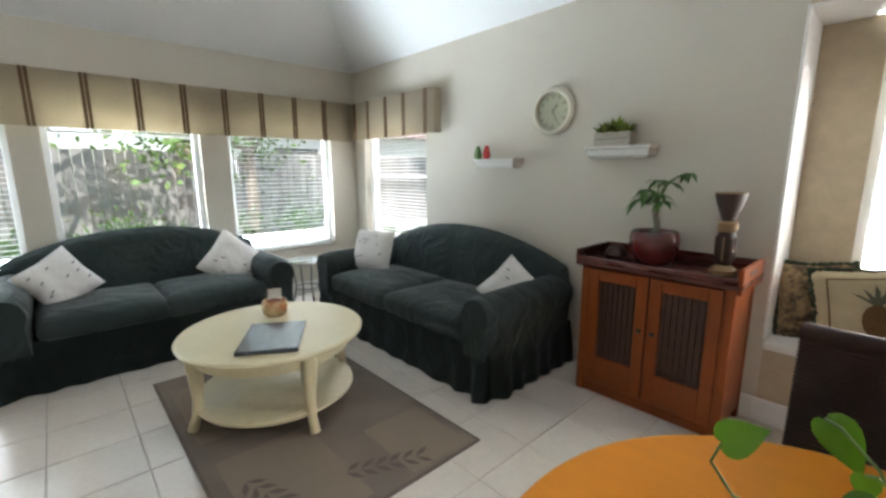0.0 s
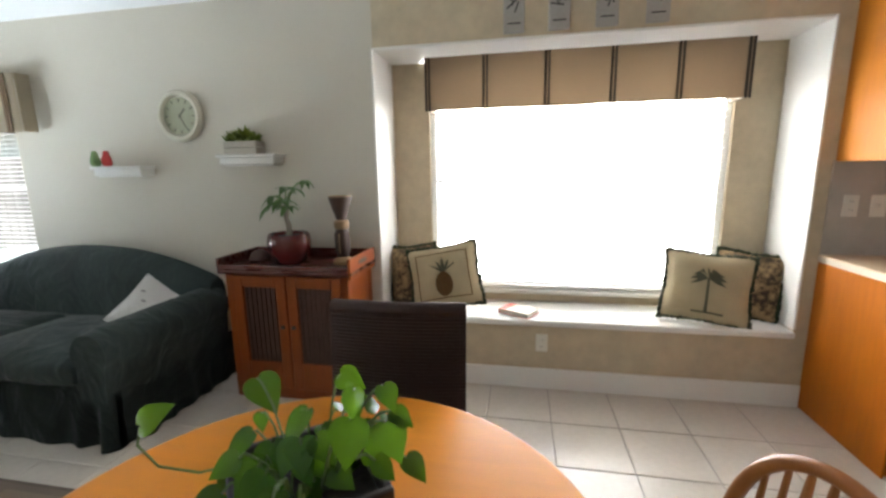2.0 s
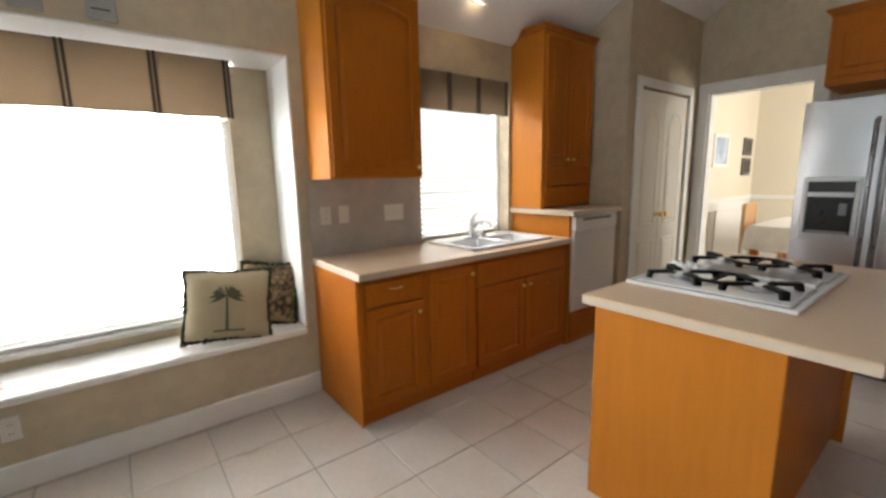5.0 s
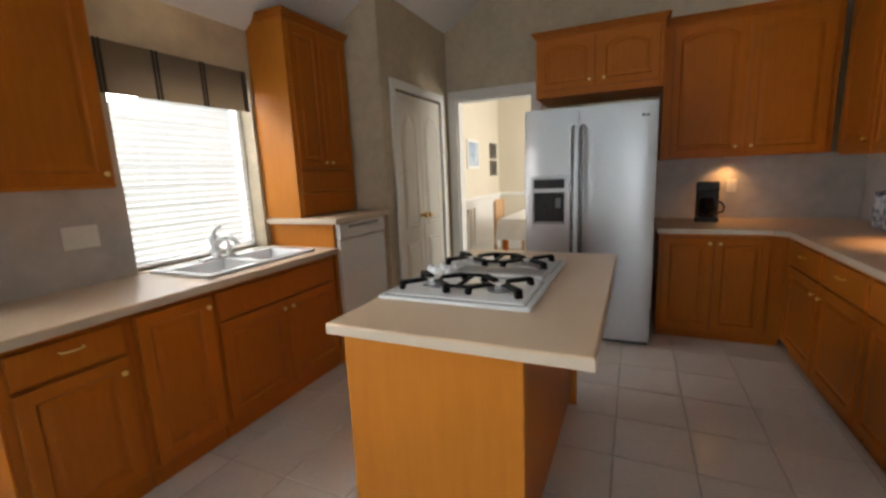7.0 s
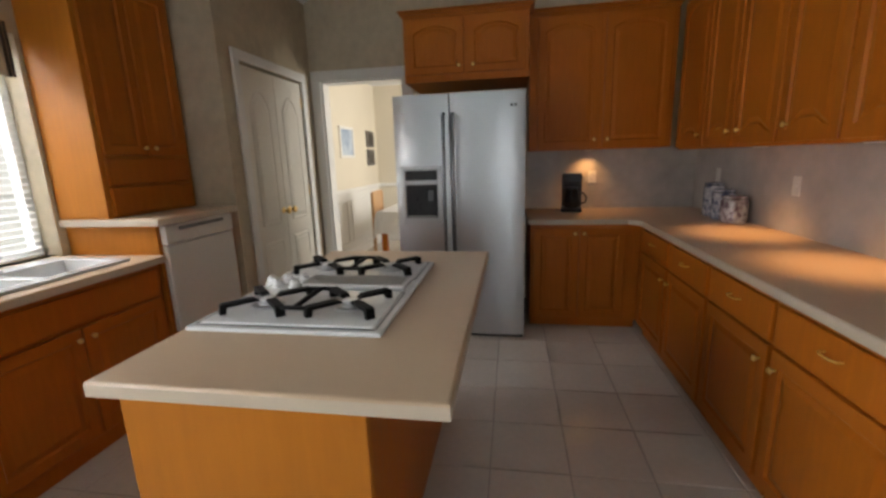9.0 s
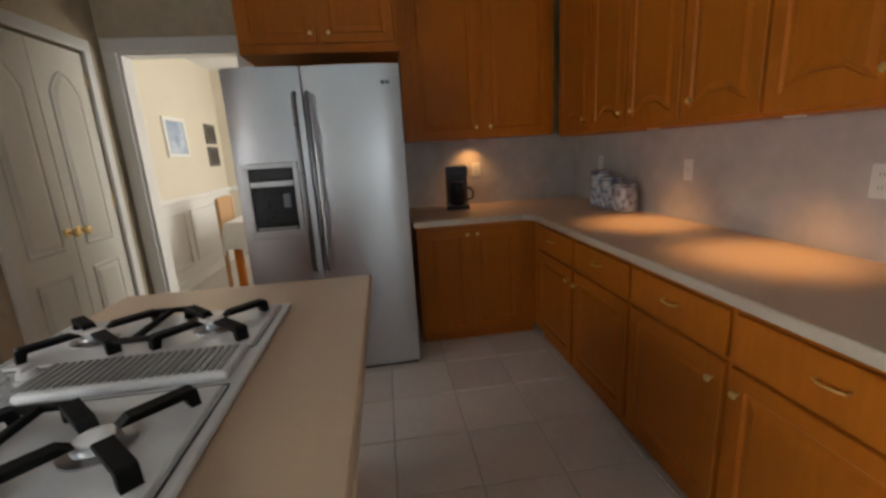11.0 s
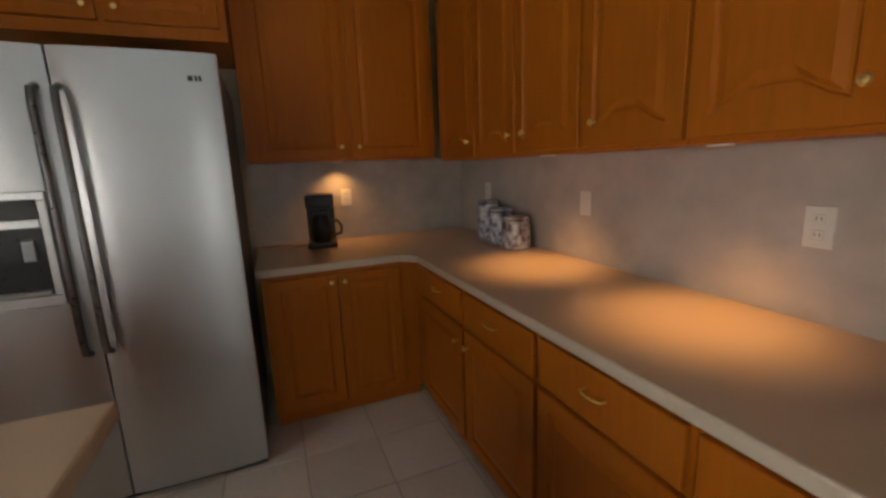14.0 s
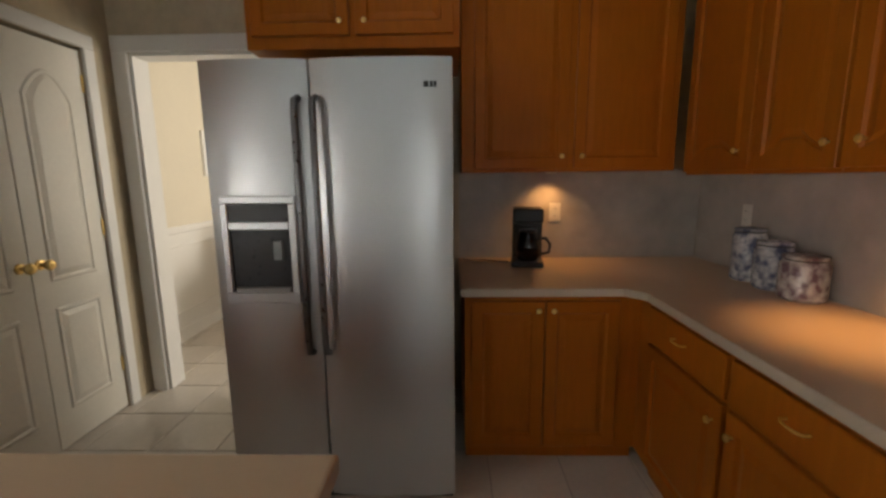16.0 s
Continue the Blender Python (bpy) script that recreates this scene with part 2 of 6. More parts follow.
def lathe(bm, profile, seg=24, at=(0, 0, 0), m=None):
    """A turned shape: rows of (radius, height)."""
    rings = []
    for r, z in profile:
        ring = []
        for i in range(seg):
            a = 2 * math.pi * i / seg
            co = Vector((at[0] + r * math.cos(a), at[1] + r * math.sin(a), at[2] + z))
            ring.append(bm.verts.new(m @ co if m else co))
        rings.append(ring)
    for a, b in zip(rings, rings[1:]):
        for i in range(seg):
            bm.faces.new((a[i], a[(i + 1) % seg], b[(i + 1) % seg], b[i]))
    for ring in (rings[0], rings[-1]):
        if (ring[0].co - ring[seg // 2].co).length > 1e-4:
            bm.faces.new(ring)
    return bm


def tube(bm, points, radius, seg=8, close=False):
    """A round bar along points; radius is one number or one for each point."""
    pts = [Vector(p) for p in points]
    n = len(pts)
    radii = radius if isinstance(radius, (list, tuple)) else [radius] * n
    rings = []
    for i, p in enumerate(pts):
        d = (pts[(i + 1) % n] - pts[i - 1]) if close or 0 < i < n - 1 else (pts[1] - pts[0] if i == 0 else pts[-1] - pts[-2])
        d = d.normalized()
        q = d.to_track_quat("Z", "Y") if i == 0 else before.rotation_difference(d) @ q
        before = d
        rings.append([bm.verts.new(p + q @ Vector((radii[i] * math.cos(2 * math.pi * k / seg), radii[i] * math.sin(2 * math.pi * k / seg), 0))) for k in range(seg)])
    for i in range(n if close else n - 1):
        a, b = rings[i], rings[(i + 1) % n]
        for k in range(seg):
            bm.faces.new((a[k], a[(k + 1) % seg], b[(k + 1) % seg], b[k]))
    if not close:
        bm.faces.new(rings[0])
        bm.faces.new(rings[-1])
    return bm


def prism(bm, outline, y0, y1, m=None):
    """An outline of (x, z) given depth from y0 to y1."""
    a = [bm.verts.new((m @ Vector((x, y0, z))) if m else (x, y0, z)) for x, z in outline]
    b = [bm.verts.new((m @ Vector((x, y1, z))) if m else (x, y1, z)) for x, z in outline]
    bm.faces.new(a)
    bm.faces.new(b)
    for i in range(len(a)):
        j = (i + 1) % len(a)
        bm.faces.new((a[i], a[j], b[j], b[i]))
    return bm


def leaf_mesh(bm, base, tip_dir, up, length, width, curl=0.2, rows=5, notch=0.0):
    """One curved leaf with a fold along its midrib."""
    d, u = Vector(tip_dir).normalized(), Vector(up).normalized()
    s = d.cross(u).normalized()
    u = s.cross(d).normalized()
    base = Vector(base)
    last = None
    for i in range(rows + 1):
        f = i / rows
        half = width * 0.5 * math.sin(math.pi * min(1, f * 0.88 + 0.12) ** 0.8) * (1 if f < 1 else 0.02)
        c = base + d * length * (f - notch * (0.16 if i == 0 else 0)) - u * curl * length * f * f
        row = [bm.verts.new(c - s * half + u * half * 0.25), bm.verts.new(c), bm.verts.new(c + s * half + u * half * 0.25)]
        if last:
            bm.faces.new((last[0], last[1], row[1], row[0]))
            bm.faces.new((last[1], last[2], row[2], row[1]))
        last = row
    return bm


def thing(name, label, category, at=None, group="", kind=""):
    ob = new(name)
    ob.empty_display_size = 0.1
    if at:
        ob.matrix_basis = at
    return tagged(ob, label, category, group, kind)


def structure(name, bm, mat, label):
    return tagged(part(name, bm, mat), label, name.split("_")[0], kind="structure")


# ---- the shell ----
N, W, E, S, BACK, EAVE, TOP = 4.40, -3.45, 7.0, 0.15, -1.6, 2.46, 3.42
SLOPE, FLAT = 0.62, 2.2


def wall_with_holes(bm, along, lo, hi, near, far, z0, z1, holes):
    """A wall along x or y between lo and hi, with openings (a, b, bottom, top)."""
    cuts = sorted({lo, hi, *(h[0] for h in holes), *(h[1] for h in holes)})
    for a, b in zip(cuts, cuts[1:]):
        over = [h for h in holes if h[0] <= a + 1e-6 and h[1] >= b - 1e-6]
        spans = [(z0, over[0][2]), (over[0][3], z1)] if over else [(z0, z1)]
        for c, d in spans:
            if d - c > 1e-4:
                if along == "x":
                    box(bm, a, b, near, far, c, d)
                else:
                    box(bm, near, far, a, b, c, d)
    return bm


structure("floor", boxed(W - 0.2, 10.4, BACK - 0.2, 4.9, -0.14, -0.006), GROUT, "grey grout bed under cream ceramic floor tiles")
NWIN = (-3.25, -2.16, 0.62, 1.98)
structure("wall_north_1", wall_with_holes(bmesh.new(), "x", W - 0.2, 0.613, N, N + 0.2, -0.1, 2.62, [NWIN]), CREAM, "cream painted wall behind the green sofa")
SINK = (3.95, 4.90, 0.905, 2.12)
bm = wall_with_holes(bmesh.new(), "x", 0.613, 7.2, N, N + 0.2, -0.1, 2.62, [(0.613, 3.024, 0.42, 2.10), SINK])
structure("wall_north_2", bm, BEIGE, "mottled beige wall round the window seat alcove")
WINS = [(0.45, 1.50, 0.52, 1.98), (1.68, 2.76, 0.52, 1.98), (3.0, 4.08, 0.52, 1.98)]
structure("wall_west", wall_with_holes(bmesh.new(), "y", BACK - 0.2, N, W - 0.2, W, -0.1, 2.62, WINS), CREAM, "cream painted wall with three windows")
bm = wall_with_holes(bmesh.new(), "y", S - 0.2, N + 0.2, E, E + 0.14, -0.1, 4.0, [(2.80, 3.63, -0.2, 2.17)])
structure("wall_east", bm, BEIGE, "mottled beige kitchen wall with a cased doorway")
structure("wall_south", boxed(3.88, E, S - 0.2, S, -0.1, 4.0), BEIGE, "mottled beige kitchen wall behind the long counter")
structure("wall_stub", boxed(3.72, 3.88, BACK, 0.83, -0.1, 4.0), CREAM, "cream wall end beside the kitchen counter")
structure("wall_back", boxed(W - 0.2, 3.88, BACK - 0.2, BACK, -0.1, 4.0), CREAM, "plain cream wall closing the living room")
bm = wall_with_holes(bmesh.new(), "x", 5.63, E, 3.74, 3.84, -0.1, 3.9, [(5.84, 6.78, -0.2, 2.14)])
box(bm, 5.63, 5.73, 3.84, N, -0.1, 3.9)
structure("wall_pantry", bm, BEIGE, "mottled beige pantry wall with double doors")
bm = bmesh.new()
for quad in ([(W - 0.2, N + 0.2), (7.2, N + 0.2), (7.2, N - FLAT), (W + FLAT, N - FLAT)], [(W - 0.2, N + 0.2), (W + FLAT, N - FLAT), (W + FLAT, BACK - 0.2), (W - 0.2, BACK - 0.2)], [(W + FLAT, N - FLAT), (7.2, N - FLAT), (7.2, BACK - 0.2), (W + FLAT, BACK - 0.2)]):
    low = [bm.verts.new((x, y, EAVE + SLOPE * min(N - y, x - W, FLAT))) for x, y in quad]
    high = [bm.verts.new((v.co.x, v.co.y, v.co.z + 0.12)) for v in low]
    bm.faces.new(low)
    bm.faces.new(high)
    for i in range(4):
        j = (i + 1) % 4
        bm.faces.new((low[i], low[j], high[j], high[i]))
structure("ceiling", bm, CEIL, "white textured vaulted ceiling rising from the walls")
# the alcove: back wall with its window, sides, top and seat
AW = (0.87, 2.77, 0.55, 2.02)
structure("alcove_wall", wall_with_holes(bmesh.new(), "x", 0.50, 3.13, 4.78, 4.90, 0.2, 2.25, [AW]), BEIGE, "mottled beige back wall of the window seat alcove")
bm = bmesh.new()
box(bm, 0.50, 0.613, N + 0.2, 4.78, 0.2, 2.25)
box(bm, 3.024, 3.13, N + 0.2, 4.78, 0.2, 2.25)
box(bm, 0.613, 3.024, N + 0.2, 4.78, 2.10, 2.25)
box(bm, 0.613, 3.024, N + 0.2, 4.78, 0.2, 0.42)
box(bm, 0.613, 0.616, N + 0.002, 4.778, 0.464, 2.10)
box(bm, 3.021, 3.024, N + 0.002, 4.778, 0.464, 2.10)
box(bm, 0.616, 3.021, N + 0.002, 4.778, 2.097, 2.10)
structure("alcove_sides", bm, TRIM, "cream painted sides of the window seat alcove")
structure("window_seat", boxed(0.615, 3.022, 4.365, 4.778, 0.422, 0.462, bevel=0.008), TRIM, "white painted window seat ledge")
structure("baseboard_1", boxed(0.60, 3.095, N - 0.018, N, 0.0, 0.135, bevel=0.006), TRIM, "white painted baseboard under the window seat")
structure("baseboard_2", boxed(W + 0.02, 0.60, N - 0.018, N, 0.0, 0.135, bevel=0.006), TRIM, "white painted baseboard in the living room")
structure("baseboard_3", boxed(W, W + 0.018, BACK, N, 0.0, 0.135, bevel=0.006), TRIM, "white painted baseboard under the windows")
structure("baseboard_4", boxed(3.70, 3.718, BACK, 0.83, 0.0, 0.135, bevel=0.006), TRIM, "white painted baseboard on the wall end")
structure("backsplash_1", boxed(3.10, 3.95, N - 0.008, N, 0.90, 1.40), SPLASH, "mottled grey backsplash beside the sink")
structure("backsplash_2", boxed(3.90, E - 0.008, S, S + 0.008, 0.90, 1.45), SPLASH, "mottled grey backsplash behind the long counter")
structure("backsplash_3", boxed(E - 0.008, E, S + 0.01, 1.64, 0.90, 1.45), SPLASH, "mottled grey backsplash behind the coffee maker")
# dining room beyond the doorway
structure("wall_dining_north", boxed(E + 0.14, 10.15, 4.08, 4.20, -0.1, 2.7), DINING, "pale cream dining room wall above wainscot")
structure("wall_dining_east", boxed(10.05, 10.17, 0.6, 4.08, -0.1, 2.7), DINING, "pale cream far dining room wall")
structure("wall_dining_south", boxed(E + 0.14, 10.15, 0.5, 0.6, -0.1, 2.7), DINING, "plain wall closing the dining room")
# Unseen fill lamp added to brighten the closed dining room; no window there.
area_lamp("dining_fill_lamp", look((8.6, 0.75, 1.5), (8.6, 4, 1.2)), 1.4, 1.6, 60, (1.0, 0.95, 0.87))
structure("ceiling_dining", boxed(E + 0.14, 10.15, 0.5, 4.2, 2.62, 2.75), CEIL, "white dining room ceiling")


# ---- windows, valances, casings ----
def window(name, along, lo, hi, z0, z1, plane, sign, label, rails=(0.5,), pitch=0.034, tilt=10, blind_to=None):
    """A white window in an opening; local x along the wall, local -y towards the room."""
    m = pose(lo, plane, 0) if along == "x" else pose(plane, lo, 0, 0, 0, 90)
    ob = thing(name, label, "window", m, kind="structure")
    w = hi - lo
    bm = bmesh.new()
    for a, b, c, d in ((0, w, z0, z0 + 0.05), (0, w, z1 - 0.05, z1), (0, 0.045, z0 + 0.05, z1 - 0.05), (w - 0.045, w, z0 + 0.05, z1 - 0.05)):
        box(bm, a, b, -0.035, 0.035, c, d, bevel=0.004)
    for r in rails:
        zz = z0 + r * (z1 - z0)
        box(bm, 0.045, w - 0.045, -0.025, 0.025, zz - 0.014, zz + 0.014, bevel=0.004)
    part("window_frame", bm, FRAMEW, ob)
    zs = [z0 + 0.05] + [z0 + r * (z1 - z0) for r in rails] + [z1 - 0.05]
    for a, b in zip(zs, zs[1:]):
        pane = part("pane", boxed(0.045, w - 0.045, -0.003, 0.003, a + 0.02, b - 0.02), GLASS, ob)
        pane.visible_shadow = False
    part("window_sill", boxed(-0.02, w + 0.02, -0.10, -0.036, z0 - 0.03, z0, bevel=0.005), TRIM, ob)
    blind = part("blind_rail", boxed(0.03, w - 0.03, -0.085, -0.05, z1 - 0.05, z1 - 0.01, bevel=0.003), SLAT, ob)
    low = z0 + 0.03 if blind_to is None else blind_to
    slat = bmesh.new()
    c = radians(tilt)
    rows = [(-0.0125, -0.0012), (0, 0.0016), (0.0125, -0.0012)]
    top = [[slat.verts.new((x, u * math.cos(c), v + u * math.sin(c))) for u, v in rows] for x in (0.035, w - 0.035)]
    bot = [[slat.verts.new((p.co.x, p.co.y, p.co.z - 0.0012)) for p in r] for r in top]
    for i in (0, 1):
        slat.faces.new((top[0][i], top[0][i + 1], top[1][i + 1], top[1][i]))
        slat.faces.new((bot[0][i], bot[0][i + 1], bot[1][i + 1], bot[1][i]))
    for i, k in ((0, 0), (2, 2)):
        slat.faces.new((top[0][i], top[1][i], bot[1][k], bot[0][k]))
    zz = z1 - 0.07
    first = None
    while zz > low:
        if first is None:
            first = part("slat", slat, SLAT, blind, m=pose(0, -0.068, zz))
        else:
            same_part("slat", first.data, blind, pose(0, -0.068, zz))
        zz -= pitch
    part("bottom_rail", boxed(0.035, w - 0.035, -0.08, -0.056, max(low - 0.02, z0 + 0.002), low, bevel=0.003), SLAT, blind)
    cords = bmesh.new()
    for x in (0.18 * w, 0.82 * w):
        tube(cords, [(x, -0.068, z1 - 0.05), (x, -0.068, low)], 0.0012, 5)
    part("cord", cords, SLAT, blind)
    return ob


window("window_1", "x", *AW, 4.84, -1, "white window with closed-up mini blinds behind the seat", pitch=0.046, tilt=-10, rails=(0.515,))
window("window_2", "x", *SINK, 4.55, -1, "white window with mini blinds above the sink", pitch=0.040, tilt=14, rails=())
window("window_3", "x", *NWIN, 4.52, -1, "narrow white window with mini blinds in the corner")
for i, (a, b, c, d) in enumerate(WINS):
    window(f"window_{4 + i}", "y", a, b, c, d, W - 0.11, 1, "white window with mini blinds looking on the garden", rails=(), tilt=2, pitch=0.042, blind_to=d - 0.30 if i == 1 else None)


def valance(along, lo, hi, z0, z1, front, depth, stripes, mat, label, ends=(True, True)):
    """A padded box valance with striped pleats; local x along the wall, -y towards the room."""
    m = pose(lo, front, 0) if along == "x" else pose(front, lo, 0, 0, 0, 90)
    ob = thing("window_valance", label, "valance", m, "window valances")
    w = hi - lo
    bm = bmesh.new()
    n, rows = int(w / 0.03), 6
    grid = []
    for j in range(rows + 1):
        row = []
        for i in range(n + 1):
            x = w * i / n
            near = min((abs(x - s) for s in stripes), default=1)
            sag = 0.006 * math.exp(-((near / 0.02) ** 2)) + 0.003 * noise.noise((x * 6, lo * 3, j * 0.3))
            drop = 0.006 * noise.noise((x * 4, lo, 3.1)) if j == 0 else 0
            row.append(bm.verts.new((x, sag, z0 + drop + (z1 - z0) * j / rows)))
        grid.append(row)
    for a, b in zip(grid, grid[1:]):
        for i in range(n):
            bm.faces.new((a[i], a[i + 1], b[i + 1], b[i]))
    bmesh.ops.solidify(bm, geom=bm.faces[:], thickness=-0.012)
    if ends[0]:
        box(bm, 0, 0.012, 0.012, depth, z0 + 0.004, z1)
    if ends[1]:
        box(bm, w - 0.012, w, 0.012, depth, z0 + 0.004, z1)
    box(bm, 0.012, w - 0.012, 0.014, depth, z1 - 0.014, z1)
    part("cloth_front", bm, VALANCE if mat == BROWNSTRIPE else BACKLITTAUPE, ob, smooth=True)
    for s in stripes:
        for off, half in ((-0.014, 0.011), (0.014, 0.011)) if mat == BROWNSTRIPE else ((-0.011, 0.0065), (0.011, 0.0065)):
            st = bmesh.new()
            box(st, s + off - half, s + off + half, -0.007, 0.0, z0 - 0.002, z1 + 0.001, bevel=0.002)
            part("pleat_stripe", st, mat, ob, "dark woven stripe")
    return ob


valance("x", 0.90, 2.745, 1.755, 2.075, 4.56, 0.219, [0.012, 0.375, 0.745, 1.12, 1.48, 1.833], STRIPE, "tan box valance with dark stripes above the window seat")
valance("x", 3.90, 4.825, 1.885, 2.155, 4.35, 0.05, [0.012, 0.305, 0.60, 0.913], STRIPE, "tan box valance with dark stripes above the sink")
valance("x", -3.34, -1.92, 1.70, 2.095, 4.28, 0.1, [0.10, 0.365, 0.69, 0.99, 1.315], BROWNSTRIPE, "tan striped valance over the corner window", (False, True))
valance("y", -0.1, 4.28, 1.69, 2.105, W + 0.11, 0.1, [0.09 + 0.331 * i for i in range(13)], BROWNSTRIPE, "long tan striped valance over the garden windows", (True, False))


def casing(name, along, lo, hi, top, plane, out, label, width=0.085):
    """Three boards round an opening, out: the way the face looks."""
    bm = bmesh.new()
    a, b = sorted((plane, plane + out * 0.022))
    for p, q, c, d in ((lo - width, lo, 0, top), (hi, hi + width, 0, top), (lo - width, hi + width, top, top + width)):
        if along == "x":
            box(bm, p, q, a, b, c, d, bevel=0.005)
        else:
            box(bm, a, b, p, q, c, d, bevel=0.005)
    return structure(name, bm, TRIM, label)


casing("trim_doorway", "y", 2.80, 3.63, 2.17, E, -1, "white door casing round the dining doorway", 0.095)
casing("trim_doorway_far", "y", 2.80, 3.63, 2.17, E + 0.14, 1, "white door casing on the dining side", 0.095)
bm = bmesh.new()
box(bm, E + 0.001, E + 0.139, 3.612, 3.632, 0, 2.17)
box(bm, E + 0.001, E + 0.139, 2.798, 2.818, 0, 2.17)
box(bm, E + 0.001, E + 0.139, 2.818, 3.612, 2.152, 2.172)
structure("trim_jamb", bm, TRIM, "white door jamb of the dining doorway")
casing("trim_pantry", "x", 5.84, 6.78, 2.14, 3.74, -1, "white door casing round the pantry doors", 0.075)
bm = bmesh.new()
for x0, x1, z0, z1 in ((0.602, 0.617, 0.465, 2.112), (3.02, 3.035, 0.465, 2.112), (0.617, 3.02, 2.096, 2.112)):
    box(bm, x0, x1, N - 0.006, N + 0.03, z0, z1, bevel=0.006, seg=2)
structure("trim_alcove", bm, TRIM, "white plaster edge round the alcove")


# ---- panelled fronts ----
def panel_front(w, h, stile=0.055, arch=0.0, thick=0.02, groove=0.009, low_arch=0.0):
    """A framed door with a raised panel; x to the right, z up, front at y = 0 looking to -y."""
    bm = bmesh.new()
    seg = 10 if arch else 1

    def ring(inset, y, lift):
        pts = [(inset, inset)]
        if low_arch:
            rise = low_arch if lift else 0.0
            pts += [(inset + u * (w - 2 * inset), inset + rise * min(1.0, 1.25 * math.sin(math.pi * u) ** 1.6)) for u in (0.12, 0.22, 0.32, 0.5, 0.68, 0.78, 0.88)]
        pts.append((w - inset, inset))
        for i in range(seg + 1):
            u = 1 - i / seg
            z = h - inset - (lift * (1 - math.sin(math.pi * u) ** 0.8) if arch else 0)
            pts.append((inset + u * (w - 2 * inset), z))
        return [bm.verts.new((x, y, z)) for x, z in pts]

    rings = [ring(0, thick, 0), ring(0, 0.003, 0), ring(0.003, 0, 0), ring(stile, 0, arch), ring(stile + 0.008, groove, arch), ring(stile + 0.016, groove, arch), ring(stile + 0.04, 0.002, arch)]
    n = len(rings[0])
    for a, b in zip(rings, rings[1:]):
        for i in range(n):
            bm.faces.new((a[i], a[(i + 1) % n], b[(i + 1) % n], b[i]))
    bm.faces.new(rings[-1])
    bm.faces.new(rings[0])
    return bm


def flat_front(w, h):
    return boxed(0, w, 0, 0.02, 0, h, bevel=0.006, seg=2)


def knob(parent, x, z, y=0.0, size=1.0):
    s = size
    bm = lathe(bmesh.new(), [(0.004 * s, 0), (0.004 * s, 0.012 * s), (0.011 * s, 0.016 * s), (0.013 * s, 0.021 * s), (0.010 * s, 0.026 * s), (0.0, 0.028 * s)], 12, m=pose(x, y, z, 90))
    return part("knob", bm, BRASS, parent, "small polished brass knob", True)


def pull(parent, x, z, half=0.038):
    bm = tube(bmesh.new(), [(x - half, 0, z), (x - half, -0.018, z), (x - half * 0.6, -0.026, z), (x, -0.028, z), (x + half * 0.6, -0.026, z), (x + half, -0.018, z), (x + half, 0, z)], 0.0034, 6)
    return part("drawer_pull", bm, BRASS, parent, "slim brass bar pull", True)


def cabinet(name, at, w, depth, z0, z1, fronts, label, group, mat=None, toe=0.0, crown=0.0, toe_in=0.05):
    """A cabinet: local x along its front, front face at y = 0. fronts: (x0, x1, z0, z1, kind, knob x or None, knob z)."""
    ob = thing(name, label, "cabinet", at, group)
    bm = bmesh.new()
    if name == "sink_base_cabinet":
        box(bm, 0, w, 0.021, depth, z0 + toe, 0.745, bevel=0.002)
        for a, b, c, d in ((0, w, 0.021, 0.04), (0, w, depth - 0.02, depth), (0, 0.018, 0.04, depth - 0.02), (w - 0.018, w, 0.04, depth - 0.02)):
            box(bm, a, b, c, d, 0.743, z1)
    else:
        box(bm, 0, w, 0.021, depth, z0 + toe, z1, bevel=0.002)
    if toe:
        box(bm, 0.004, w - 0.004, 0.021 + toe_in, depth, z0, z0 + toe)
    part("carcass", bm, mat or OAK, ob)
    for x0, x1, a, b, kind, kx, kz in fronts:
        if kind == "drawer":
            d = part("drawer", flat_front(x1 - x0, b - a), OAK, ob, m=pose(x0, 0, a))
            if kx is not None:
                pull(d, kx - x0, kz - a)
        else:
            d = part("door", panel_front(x1 - x0, b - a, arch=0.05 if "arch" in kind else 0.0, low_arch=0.05 if kind == "double_arch" else 0.0), OAK, ob, m=pose(x0, 0, a))
            if kx is not None:
                knob(d, kx - x0, kz - a)
    if crown:
        bm = bmesh.new()
        for i, (o, c, d) in enumerate(((0.008, 0, 0.02), (0.022, 0.02, 0.038), (0.036, 0.038, crown))):
            box(bm, -o, w + o, 0.021 - o, depth, z1 + c, z1 + d, bevel=0.003)
        part("crown_moulding", bm, OAK, ob)
    return ob


# north run under the window
RUN = "kitchen base cabinets"
F = 3.785
g = 0.004


